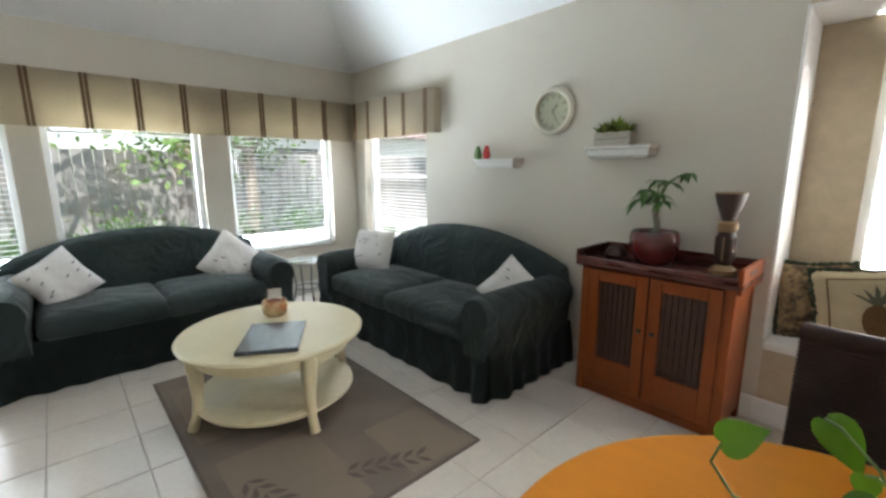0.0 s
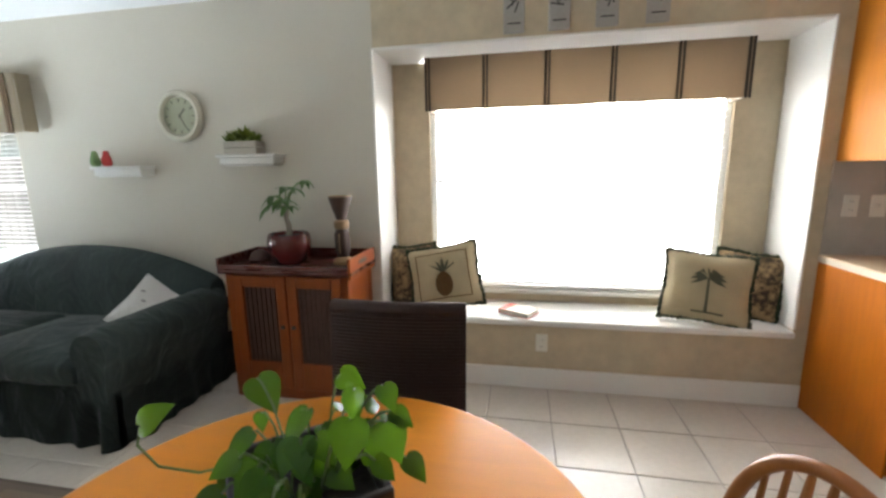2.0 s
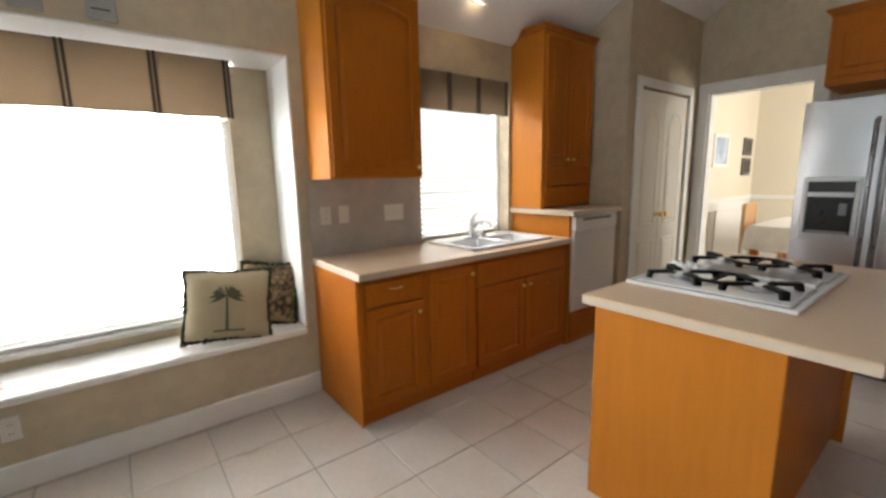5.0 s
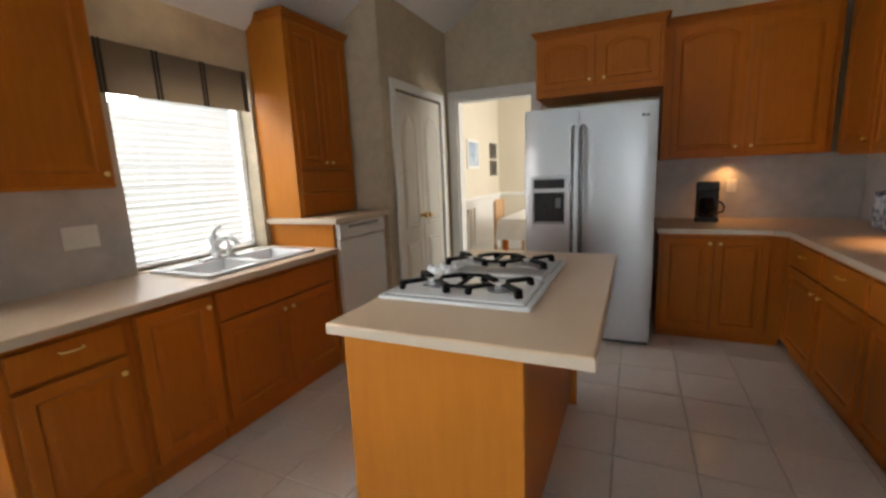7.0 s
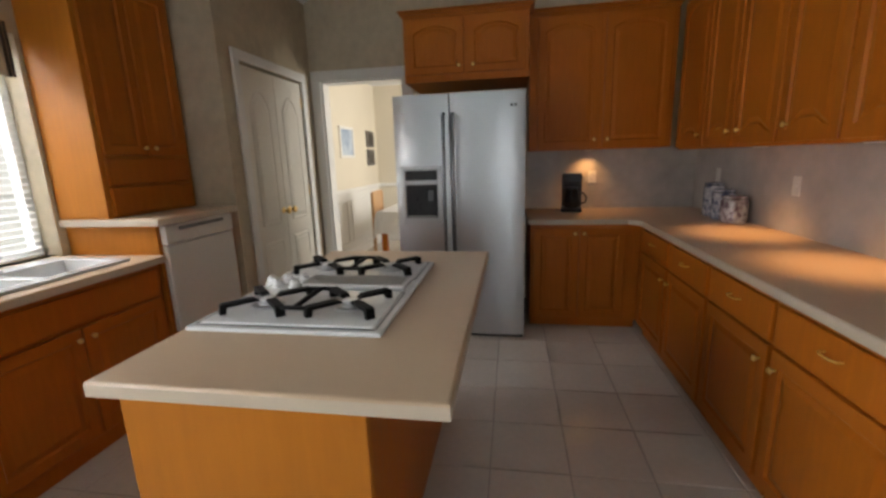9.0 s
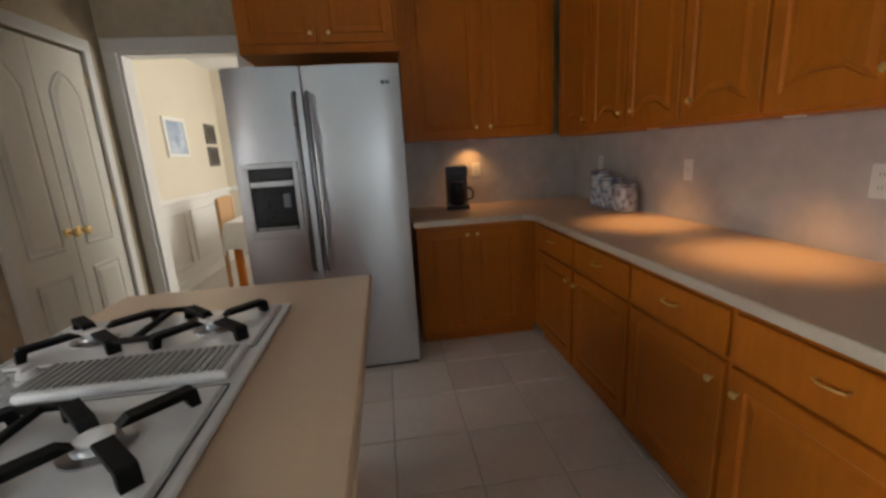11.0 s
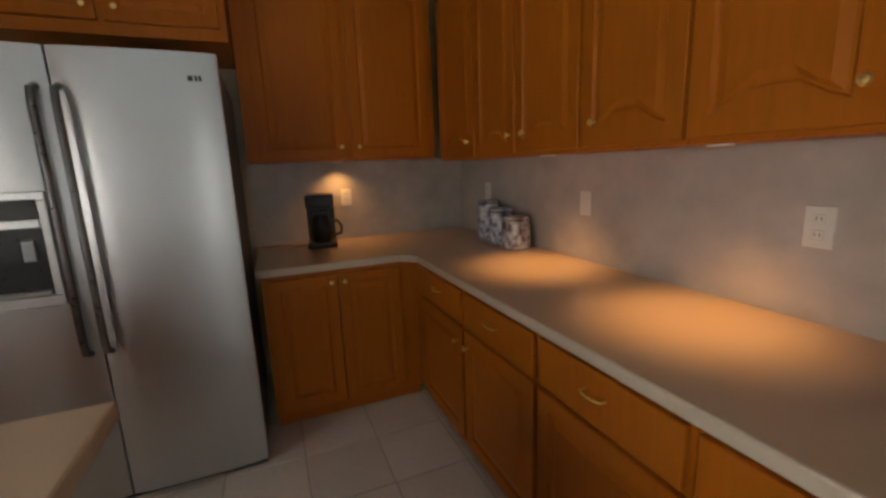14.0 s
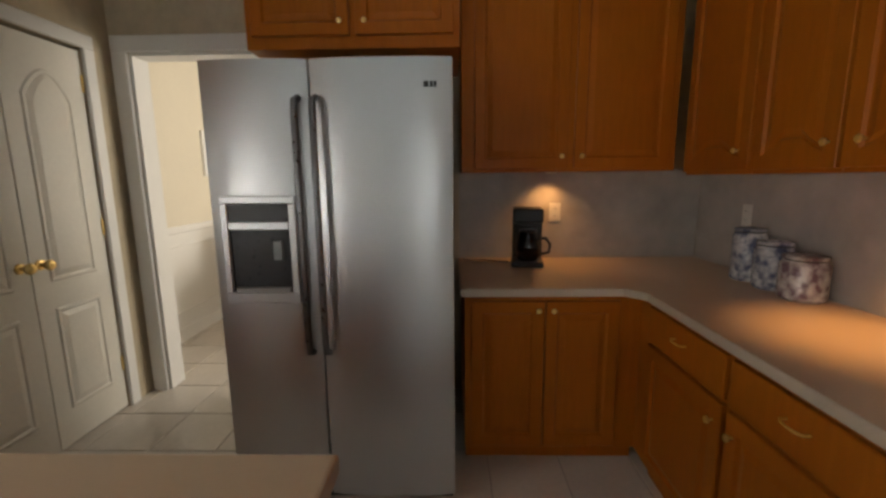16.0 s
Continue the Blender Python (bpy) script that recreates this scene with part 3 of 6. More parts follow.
def slab(name, outline, z0, z1, label, edge=0.028):
    """A worktop with a rounded edge; outline of (x, y)."""
    bm = bmesh.new()
    low = [bm.verts.new((x, y, z0)) for x, y in outline]
    high = [bm.verts.new((x, y, z1)) for x, y in outline]
    bm.faces.new(low)
    bm.faces.new(high)
    for i in range(len(outline)):
        j = (i + 1) % len(outline)
        bm.faces.new((low[i], low[j], high[j], high[i]))
    bmesh.ops.bevel(bm, geom=[e for e in bm.edges if e.verts[0].co.z > z1 - 1e-4 and e.verts[1].co.z > z1 - 1e-4], offset=0.008, segments=2, profile=0.5, affect="EDGES")
    edge_bm = bm.copy()
    bm.normal_update()
    edge_bm.normal_update()
    bmesh.ops.delete(bm, geom=[f for f in bm.faces if abs(f.normal.z) < 0.3], context="FACES")
    bmesh.ops.delete(edge_bm, geom=[f for f in edge_bm.faces if abs(f.normal.z) >= 0.3], context="FACES")
    ob = tagged(part(name, bm, LAMINATE, smooth=False), label, "worktop")
    part("edge_strip", edge_bm, LAMEDGE, ob, "pale laminate edge strip")
    return ob


first_base = cabinet("base_cabinet", pose(3.11, F, 0), 0.44, N - F, 0, 0.862, [(0.03, 0.41, 0.70, 0.835, "drawer", 0.22, 0.79), (0.03, 0.41, 0.11, 0.685, "panel", 0.375, 0.62)], "honey oak base cabinet with drawer and panel door", RUN, toe=0.09, toe_in=0.02)
cabinet("base_cabinet", pose(3.55, F, 0), 0.40, N - F, 0, 0.862, [(0.02, 0.385, 0.11, 0.835, "panel", 0.355, 0.78)], "tall-doored honey oak base cabinet", RUN, toe=0.09, toe_in=0.02)
cabinet("sink_base_cabinet", pose(3.95, F, 0), 0.99, N - F, 0, 0.862, [(0.015, 0.955, 0.68, 0.835, "drawer", None, 0), (0.015, 0.48, 0.11, 0.665, "panel", 0.45, 0.615), (0.488, 0.955, 0.11, 0.665, "panel", 0.52, 0.615)], "honey oak sink cabinet with two doors", RUN, toe=0.09, toe_in=0.02)
part("end_panel", boxed(-0.012, -0.001, 0.02, N - F, 0, 0.86, bevel=0.002), OAK, first_base, "plain oak end panel")
slab("worktop", [(3.095, 3.755), (4.948, 3.755), (4.948, N), (4.78, N), (4.78, 3.885), (4.01, 3.885), (4.01, N), (3.095, N)], 0.863, 0.902, "beige laminate worktop with the white sink")
part("back_strip", boxed(4.012, 4.778, 4.245, N, 0.863, 0.9015), LAMINATE, bpy.data.objects["worktop"])
# raised stretch with the dishwasher and the tall cabinet
cabinet("dishwasher_housing", pose(4.95, 3.77, 0), 0.675, N - 3.77, 0, 1.073, [(0.02, 0.655, 0.05, 0.27, "drawer", None, 0)], "honey oak housing round the raised dishwasher", RUN, mat=OAKLIGHT, toe=0.02, toe_in=0.01)
slab("raised_worktop", [(4.915, 3.735), (5.628, 3.735), (5.628, N), (4.915, N)], 1.075, 1.115, "raised beige laminate worktop over the dishwasher")
dw = thing("dishwasher", "off-white built-in dishwasher raised above the floor", "dishwasher", pose(4.965, 3.785, 0))
part("door", boxed(0, 0.60, -0.035, 0.0, 0.42, 0.95, bevel=0.008, seg=2), APPLIANCE, dw)
part("control_panel", boxed(0, 0.60, -0.042, 0.0, 0.955, 1.068, bevel=0.008, seg=2), APPLIANCE, dw)
part("handle_recess", boxed(0.10, 0.50, -0.046, -0.036, 1.03, 1.053, bevel=0.003), DARKSTEEL, dw, "dark recessed handle strip")
part("kick_plate", boxed(0.005, 0.595, -0.028, 0.0, 0.29, 0.412, bevel=0.004), APPLIANCE, dw)
for i in range(4):
    part("button", boxed(0.36 + 0.05 * i, 0.395 + 0.05 * i, -0.045, -0.04, 0.985, 1.0, bevel=0.002), PLATE, dw)
# Carcass in the lighter oak: window light on its side put into colour.
cabinet("tall_cabinet", pose(4.925, 4.035, 0), 0.69, N - 4.035, 1.117, 2.50, [(0.03, 0.333, 1.475, 2.47, "panel", 0.30, 1.52), (0.341, 0.645, 1.475, 2.47, "panel", 0.375, 1.52), (0.03, 0.645, 1.303, 1.46, "drawer", None, 0), (0.03, 0.645, 1.133, 1.29, "drawer", None, 0)], "tall honey oak cabinet standing on the raised worktop", "kitchen wall cabinets", mat=OAKLIGHT, crown=0.05)
cabinet("wall_cabinet", pose(3.11, 4.045, 0), 0.63, N - 4.045, 1.395, 2.46, [(0.015, 0.615, 1.41, 2.44, "arch", 0.58, 1.46)], "single-door honey oak wall cabinet beside the sink window", "kitchen wall cabinets", mat=OAKLIGHT)

# south run: local x runs to -x, so poses are turned half about
FS = 0.81


def south_at(x):
    return pose(x, FS, 0, 0, 0, 180)


def two_tier(w, knob_right):
    kx = w - 0.05 if knob_right else 0.05
    return [(0.012, w - 0.012, 0.675, 0.835, "drawer", w / 2, 0.77), (0.012, w - 0.012, 0.09, 0.66, "panel", kx, 0.588)]


xs = [6.18, 5.62, 5.06, 4.515, 3.90]
for (a, b), right in zip(zip(xs, xs[1:]), (True, False, True, False)):
    if a == xs[0]:
        part("filler", boxed(-0.10, 0.0, 0.02, 0.2, 0.07, 0.862), OAK, cabinet("base_cabinet", south_at(a), a - b - g, FS - S, 0, 0.862, two_tier(a - b - g, right), "honey oak base cabinet beside the corner", RUN, toe=0.07, toe_in=0.03))
        continue
    cabinet("base_cabinet", south_at(a), a - b - g, FS - S, 0, 0.862, two_tier(a - b - g, right), "honey oak base cabinet with drawer above panel door", RUN, toe=0.07, toe_in=0.03)
FE = 6.255
cabinet("corner_base_cabinet", pose(FE, 1.63, 0, 0, 0, -90), 0.841, E - FE, 0, 0.862, [(0.03, 0.375, 0.09, 0.83, "panel", 0.345, 0.79), (0.383, 0.73, 0.09, 0.83, "panel", 0.415, 0.79)], "honey oak corner base cabinet with two doors", RUN, toe=0.07, toe_in=0.03)
slab("corner_worktop", [(3.885, S), (E, S), (E, 1.65), (6.225, 1.65), (6.225, 0.90), (6.15, 0.83), (3.885, 0.83)], 0.863, 0.902, "long beige laminate worktop turning the corner")
# south wall cabinets
FU = 0.475
for a, b, kx in ((6.62, 6.12, None), (6.12, 5.715, "r"), (5.715, 5.275, "l"), (5.275, 4.845, "l"), (4.845, 4.42, "r"), (4.42, 3.98, "l")):
    w = a - b - g
    k = {"r": w - 0.037, "l": 0.08, None: w - 0.07}[kx]
    cabinet("wall_cabinet", pose(a, FU, 0, 0, 0, 180), w, FU - S, 1.41, 2.50, [(0.006, w - 0.006, 1.425, 2.48, "double_arch", k, 1.508)], "honey oak wall cabinet with raised-panel door", "kitchen wall cabinets", crown=0.05)
cabinet("corner_wall_cabinet", pose(6.645, 1.635, 0, 0, 0, -90), 1.14, E - 6.645, 1.435, 2.50, [(0.07, 0.565, 1.45, 2.48, "arch", 0.53, 1.515), (0.60, 1.10, 1.45, 2.48, "arch", 0.635, 1.515)], "two-door honey oak wall cabinet in the corner", "kitchen wall cabinets", crown=0.05)
cabinet("fridge_cabinet", pose(6.40, 2.64, 0, 0, 0, -90), 0.995, E - 6.40, 2.005, 2.49, [(0.03, 0.485, 2.06, 2.47, "arch", 0.447, 2.115), (0.515, 0.965, 2.06, 2.47, "arch", 0.56, 2.115)], "two-door honey oak cabinet above the refrigerator", "kitchen wall cabinets", crown=0.05)
# island
isl = thing("kitchen_island", "honey oak island cabinet under the cooktop", "kitchen island")
part("carcass", boxed(3.68, 4.95, 2.12, 2.735, 0.09, 0.875, bevel=0.003), OAK, isl)
part("side_panel", boxed(3.655, 3.679, 2.095, 2.735, 0.0, 0.875, bevel=0.003), OAKLIGHT, isl, "plain light oak end panel")
part("side_panel", boxed(4.951, 4.968, 2.095, 2.735, 0.0, 0.875, bevel=0.003), OAKLIGHT, isl, "plain light oak end panel")
part("toe_kick", boxed(3.69, 4.94, 2.16, 2.69, 0.0, 0.09), OAK, isl)
for i in range(3):
    part("door", panel_front(0.385, 0.74), OAK, isl, m=pose(4.93 - 0.40 * i, 2.756, 0.10, 0, 0, 180))
slab("island_worktop", [(3.605, 1.897), (5.03, 1.897), (5.03, 2.765), (3.605, 2.765)], 0.876, 0.915, "beige laminate island worktop with overhang")


# ---- pantry doors ----
def pantry_leaf(name, x, w, knob_x, label):
    ob = thing(name, label, "door", pose(x, 3.744, 0), "pantry doors", "structure")
    h = 2.12
    bm = bmesh.new()
    n = 12

    def panel(x0, x1, z0, z1, arch):
        pts0 = [(x0, z0), (x1, z0)]
        pts0 += [(x1 + (x0 - x1) * i / n, z1 - arch * (1 - math.sin(math.pi * i / n) ** 0.9)) for i in range(n + 1)]
        cx, cz = (x0 + x1) / 2, (z0 + z1) / 2
        rings = []
        for k, y in ((1.0, 0.0), (0.95, -0.007), (0.87, -0.007), (0.82, -0.002), (0.62, -0.008)):
            rings.append([bm.verts.new((cx + (px - cx) * k, y, cz + (pz - cz) * (1 - (1 - k) * (x1 - x0) / (z1 - z0)))) for px, pz in pts0])
        for a, b in zip(rings, rings[1:]):
            for i in range(len(a)):
                bm.faces.new((a[i], a[(i + 1) % len(a)], b[(i + 1) % len(a)], b[i]))
        bm.faces.new(rings[-1])

    part("leaf", boxed(0, w, 0, 0.035, 0.01, h, bevel=0.003), DOORWHITE, ob)
    mid, st = w / 2, 0.09
    panel(st, w - st, 0.90, h - 0.15, 0.13)
    panel(st, w - st, 0.20, 0.76, 0.0)
    part("raised_panels", bm, DOORWHITE, ob)
    k = lathe(bmesh.new(), [(0.026, 0), (0.026, 0.006), (0.010, 0.010), (0.010, 0.032), (0.024, 0.042), (0.028, 0.055), (0.022, 0.066), (0, 0.07)], 20, m=pose(knob_x, 0, 1.0, 90))
    part("door_knob", k, BRASS, ob, "polished brass door knob", True)
    for z in (0.25, 1.1, 1.9):
        part("hinge", boxed(0.0 if knob_x > mid else w - 0.012, 0.012 if knob_x > mid else w, -0.006, 0, z, z + 0.09), BRASS, ob)
    return ob


pantry_leaf("door_1", 5.845, 0.463, 0.415, "white panelled pantry door leaf with brass knob")
pantry_leaf("door_2", 6.312, 0.463, 0.048, "white panelled pantry door leaf with brass knob")

# ---- refrigerator ----
fr = thing("refrigerator", "stainless side-by-side refrigerator with water dispenser", "refrigerator", pose(5.985, 2.64, 0, 0, 0, -90))
part("body", boxed(0.005, 0.955, 0.075, 0.93, 0.02, 1.82, bevel=0.01), material("grey_fridge_case", (0.12, 0.12, 0.125), 0.45, 0.2, grain=60, vary=0.08), fr, "dark grey case")


def bowed_door(w, z0, z1, x):
    bm = bmesh.new()
    n = 10
    rows = []
    for z in (z0, z1):
        row = [(x, 0.07)] + [(x + w * i / n, 0.012 * (2 * i / n - 1) ** 4 - 0.004 * (1 - (2 * i / n - 1) ** 2)) for i in range(n + 1)] + [(x + w, 0.07)]
        rows.append([bm.verts.new((a, b, z)) for a, b in row])
    for i in range(len(rows[0])):
        j = (i + 1) % len(rows[0])
        bm.faces.new((rows[0][i], rows[0][j], rows[1][j], rows[1][i]))
    bm.faces.new(rows[0])
    bm.faces.new(rows[1])
    return bm


ld = part("freezer_door", bowed_door(0.412, 0.035, 1.85, 0.0), STEEL, fr, "brushed steel freezer door", True)
rd = part("fridge_door", bowed_door(0.538, 0.035, 1.85, 0.420), STEEL, fr, "brushed steel refrigerator door", True)
for d, x in ((ld, 0.375), (rd, 0.442)):
    pts = [(x, 0.0, 0.70), (x, -0.040, 0.715), (x, -0.048, 0.76), (x, -0.050, 1.2), (x, -0.048, 1.65), (x, -0.040, 1.695), (x, 0.0, 1.71)]
    part("handle", tube(bmesh.new(), pts, 0.0135, 10), DARKSTEEL, d, "long dark steel bar handle", True)
dis = part("dispenser_frame", bmesh.new(), STEEL, ld)
bm = bmesh.new()
X0, X1, Z0, Z1 = 0.045, 0.345, 0.915, 1.345
for a, b, c, d in ((X0, X1, Z0, Z0 + 0.045), (X0, X1, Z1 - 0.03, Z1), (X0, X0 + 0.03, Z0 + 0.045, Z1 - 0.03), (X1 - 0.03, X1, Z0 + 0.045, Z1 - 0.03), (X0 + 0.03, X1 - 0.03, 1.212, 1.245)):
    box(bm, a, b, -0.022, 0.012, c, d, bevel=0.004)
bm.to_mesh(dis.data)
bm.free()
part("display", boxed(X0 + 0.03, X1 - 0.03, -0.014, 0.01, 1.245, Z1 - 0.03), BLACK, ld, "black display strip")
part("dispenser_niche", boxed(X0 + 0.03, X1 - 0.03, -0.006, 0.01, Z0 + 0.045, 1.212), material("dark_dispenser_niche", (0.03, 0.03, 0.032), 0.3, 0.4, grain=40, vary=0.2), ld, "dark recessed dispenser niche")
part("spout", boxed(0.245, 0.285, -0.02, -0.004, 1.09, 1.17, bevel=0.004), DARKSTEEL, ld)
part("drip_tray", boxed(X0 + 0.04, X1 - 0.04, -0.02, -0.004, Z0 + 0.045, Z0 + 0.065, bevel=0.003), GREYGRILLE, ld)
bm = bmesh.new()
for a, b in ((0.85, 0.868), (0.874, 0.884), (0.888, 0.898)):
    box(bm, a, b, -0.004, 0.01, 1.742, 1.762)
part("badge", bm, BLACK, rd, "small dark maker's badge")
part("kick_grille", boxed(0.01, 0.95, 0.03, 0.12, 0.004, 0.033, bevel=0.004), BLACK, fr)
for x in (0.06, 0.86):
    part("hinge_cover", boxed(x, x + 0.09, 0.02, 0.14, 1.82, 1.846, bevel=0.006), BLACK, fr)

# ---- sink and tap ----
sk = thing("kitchen_sink", "white enamel double-bowl sink set in the worktop", "sink")
for x0, x1 in ((4.03, 4.37), (4.42, 4.76)):
    bm = bmesh.new()
    y0, y1, zt, zb = 3.90, 4.22, 0.918, 0.76
    t = [bm.verts.new(c) for c in ((x0, y0, zt), (x1, y0, zt), (x1, y1, zt), (x0, y1, zt))]
    b = [bm.verts.new(c) for c in ((x0 + 0.03, y0 + 0.03, zb), (x1 - 0.03, y0 + 0.03, zb), (x1 - 0.03, y1 - 0.03, zb), (x0 + 0.03, y1 - 0.03, zb))]
    for i in range(4):
        j = (i + 1) % 4
        bm.faces.new((t[i], t[j], b[j], b[i]))
    bm.faces.new(b)
    part("bowl", bm, ENAMEL, sk)
bm = bmesh.new()
for a, b, c, d in ((3.98, 4.81, 3.845, 3.90), (3.98, 4.81, 4.22, 4.345), (3.98, 4.03, 3.90, 4.22), (4.37, 4.42, 3.90, 4.22), (4.76, 4.81, 3.90, 4.22)):
    box(bm, a, b, c, d, 0.9025, 0.919, bevel=0.004)
part("rim", bm, ENAMEL, sk)
for x in (4.2, 4.59):
    part("drain", lathe(bmesh.new(), [(0.04, 0), (0.04, 0.006), (0.03, 0.008), (0, 0.005)], 20, (x, 4.06, 0.76)), STEEL, sk, "steel drain", True)
tp = thing("kitchen_tap", "white single-lever kitchen tap behind the sink", "tap")
TAPX = 4.37
part("base_plate", boxed(TAPX - 0.11, TAPX + 0.13, 4.255, 4.315, 0.919, 0.930, bevel=0.005, seg=2), ENAMEL, tp)
part("body", lathe(bmesh.new(), [(0.032, 0), (0.030, 0.03), (0.026, 0.07), (0.030, 0.10), (0.032, 0.125), (0.022, 0.142), (0, 0.147)], 20, (TAPX, 4.285, 0.930)), ENAMEL, tp, smooth=True)
part("spout", tube(bmesh.new(), [(TAPX, 4.275, 1.005), (TAPX, 4.22, 1.045), (TAPX, 4.15, 1.062), (TAPX, 4.09, 1.045), (TAPX, 4.075, 1.015)], [0.020, 0.017, 0.015, 0.015, 0.016], 12), ENAMEL, tp, smooth=True)
part("lever", tube(bmesh.new(), [(TAPX, 4.285, 1.07), (TAPX + 0.012, 4.27, 1.105), (TAPX + 0.03, 4.235, 1.13)], [0.015, 0.011, 0.008], 10), ENAMEL, tp, smooth=True)
part("side_spray", lathe(bmesh.new(), [(0.022, 0), (0.022, 0.012), (0.013, 0.03), (0.013, 0.07), (0.018, 0.09), (0.012, 0.10), (0, 0.102)], 14, (TAPX + 0.105, 4.285, 0.930)), ENAMEL, tp, smooth=True)

# ---- gas cooktop ----
ck = thing("gas_cooktop", "white enamel gas cooktop with black iron grates", "cooktop")
CX0, CX1, CY0, CY1, CZ = 3.90, 4.735, 2.133, 2.745, 0.9155
bm = boxed(CX0, CX1, CY0, CY1, CZ, CZ + 0.014, bevel=0.006, seg=2)
part("rim_plate", bm, ENAMEL, ck)
for xa, xb in ((CX0 + 0.03, 4.255), (4.44, CX1 - 0.03)):
    part("burner_pan", boxed(xa, xb, CY0 + 0.03, CY1 - 0.03, CZ + 0.014, CZ + 0.02, bevel=0.004), ENAMEL, ck)
    line = bmesh.new()
    for a, b, c, d in ((xa - 0.009, xa - 0.005, CY0 + 0.022, CY1 - 0.022), (xb + 0.005, xb + 0.009, CY0 + 0.022, CY1 - 0.022), (xa, xb, CY0 + 0.02, CY0 + 0.024), (xa, xb, CY1 - 0.024, CY1 - 0.02)):
        box(line, a, b, c, d, CZ + 0.0142, CZ + 0.0156)
    part("seam", line, BLACK, ck, "dark seam line")
vent = part("downdraft_vent", boxed(4.275, 4.42, CY0 + 0.03, 2.56, CZ + 0.014, CZ + 0.034, bevel=0.008, seg=2), ENAMEL, ck, "raised white downdraft vent")
for i in range(24):
    y = CY0 + 0.046 + i * 0.0163
    part("vent_bar", boxed(4.29, 4.405, y, y + 0.010, CZ + 0.034, CZ + 0.038), GREYGRILLE, vent, "grey vent bar")


def burner_grate(cx, cy, s):
    bn = part("burner", lathe(bmesh.new(), [(0.052, 0), (0.052, 0.004), (0.034, 0.007), (0.034, 0.012), (0.03, 0.017), (0, 0.018)], 20, (cx, cy, CZ + 0.02)), STEEL, ck, "steel gas burner", True)
    part("burner_cap", lathe(bmesh.new(), [(0.026, 0.0175), (0.026, 0.024), (0.020, 0.027), (0, 0.027)], 18, (cx, cy, CZ + 0.02)), ENAMEL, bn, smooth=True)
    for k in range(4):
        a = math.pi / 4 + k * math.pi / 2
        d, q = Vector((math.cos(a), math.sin(a), 0)), Vector((-math.sin(a), math.cos(a), 0))
        bm = bmesh.new()
        prof = [(0.028, 0.022), (0.045, 0.034), (0.143, 0.034), (0.150, 0.030), (0.153, 0.0), (0.135, 0.0), (0.130, 0.020)]
        o = Vector((cx, cy, CZ + 0.02))
        rings = []
        for side in (-0.014, 0.014):
            rings.append([bm.verts.new(o + d * r * s + q * side + Vector((0, 0, z))) for r, z in prof])
        bm.faces.new(rings[0])
        bm.faces.new(rings[1])
        for i in range(len(prof)):
            j = (i + 1) % len(prof)
            bm.faces.new((rings[0][i], rings[0][j], rings[1][j], rings[1][i]))
        part("grate_arm", bm, IRON, ck, "black cast iron grate arm")


for cx in (4.095, 4.572):
    for cy in (2.295, 2.585):
        burner_grate(cx, cy, 0.98)
    for dx in (-0.105, 0.092):
        part("grate_bridge", boxed(cx + dx, cx + dx + 0.014, 2.39, 2.49, CZ + 0.040, CZ + 0.0535, bevel=0.003), IRON, ck)
    part("grate_bridge", boxed(cx - 0.10, cx + 0.10, 2.432, 2.448, CZ + 0.040, CZ + 0.0535, bevel=0.003), IRON, ck)
for kx, ky in ((4.31, 2.605), (4.385, 2.605), (4.31, 2.675), (4.385, 2.675), (4.348, 2.72)):
    kb = part("control_knob", lathe(bmesh.new(), [(0.026, 0), (0.026, 0.008), (0.021, 0.010), (0.018, 0.026), (0, 0.028)], 18, (kx, ky, CZ + 0.014)), ENAMEL, ck, "white control knob", True)
    part("knob_grip", boxed(kx - 0.018, kx + 0.018, ky - 0.005, ky + 0.005, CZ + 0.04, CZ + 0.048, bevel=0.002), ENAMEL, kb)

# ---- counter things ----
cm = thing("coffee_maker", "black drip coffee maker on the worktop", "coffee maker", pose(6.78, 1.25, 0.902, 0, 0, -98))
part("base", boxed(-0.09, 0.09, -0.11, 0.10, 0.0, 0.035, bevel=0.01, seg=2), BLACK, cm)
part("tower", boxed(-0.085, 0.085, 0.02, 0.10, 0.035, 0.25, bevel=0.01, seg=2), BLACK, cm)
part("brew_head", boxed(-0.085, 0.085, -0.10, 0.10, 0.25, 0.335, bevel=0.014, seg=2), BLACK, cm)
cf = part("carafe", lathe(bmesh.new(), [(0.05, 0), (0.066, 0.02), (0.07, 0.08), (0.055, 0.14), (0.05, 0.165), (0.045, 0.165), (0.05, 0.14), (0.06, 0.08), (0.0, 0.02)], 24, (0, -0.045, 0.036)), clear_glass("dark_carafe_glass", (0.12, 0.1, 0.1)), cm, "dark glass carafe", True)
part("carafe_lid", lathe(bmesh.new(), [(0.05, 0.165), (0.05, 0.18), (0.0, 0.184)], 20, (0, -0.045, 0.036)), BLACK, cf)
part("carafe_handle", tube(bmesh.new(), [(0.06, -0.05, 0.16), (0.10, -0.055, 0.165), (0.125, -0.055, 0.13), (0.12, -0.055, 0.085), (0.07, -0.05, 0.07)], 0.009, 8), BLACK, cf, smooth=True)
cord = thing("power_cord", "thin black power cord lying on the worktop", "cord")
part("wire", tube(bmesh.new(), [(6.84, 1.35, 0.908), (6.86, 1.42, 0.908), (6.90, 1.5, 0.908), (6.88, 1.58, 0.908), (6.93, 1.62, 0.908)], 0.004, 6), BLACK, cord)

PORC = material("blue_white_porcelain", (0.62, 0.62, 0.63), 0.2, grain=30, vary=0.3, coarse=26, second=(0.10, 0.12, 0.19), spread=0.22, coat=0.4)
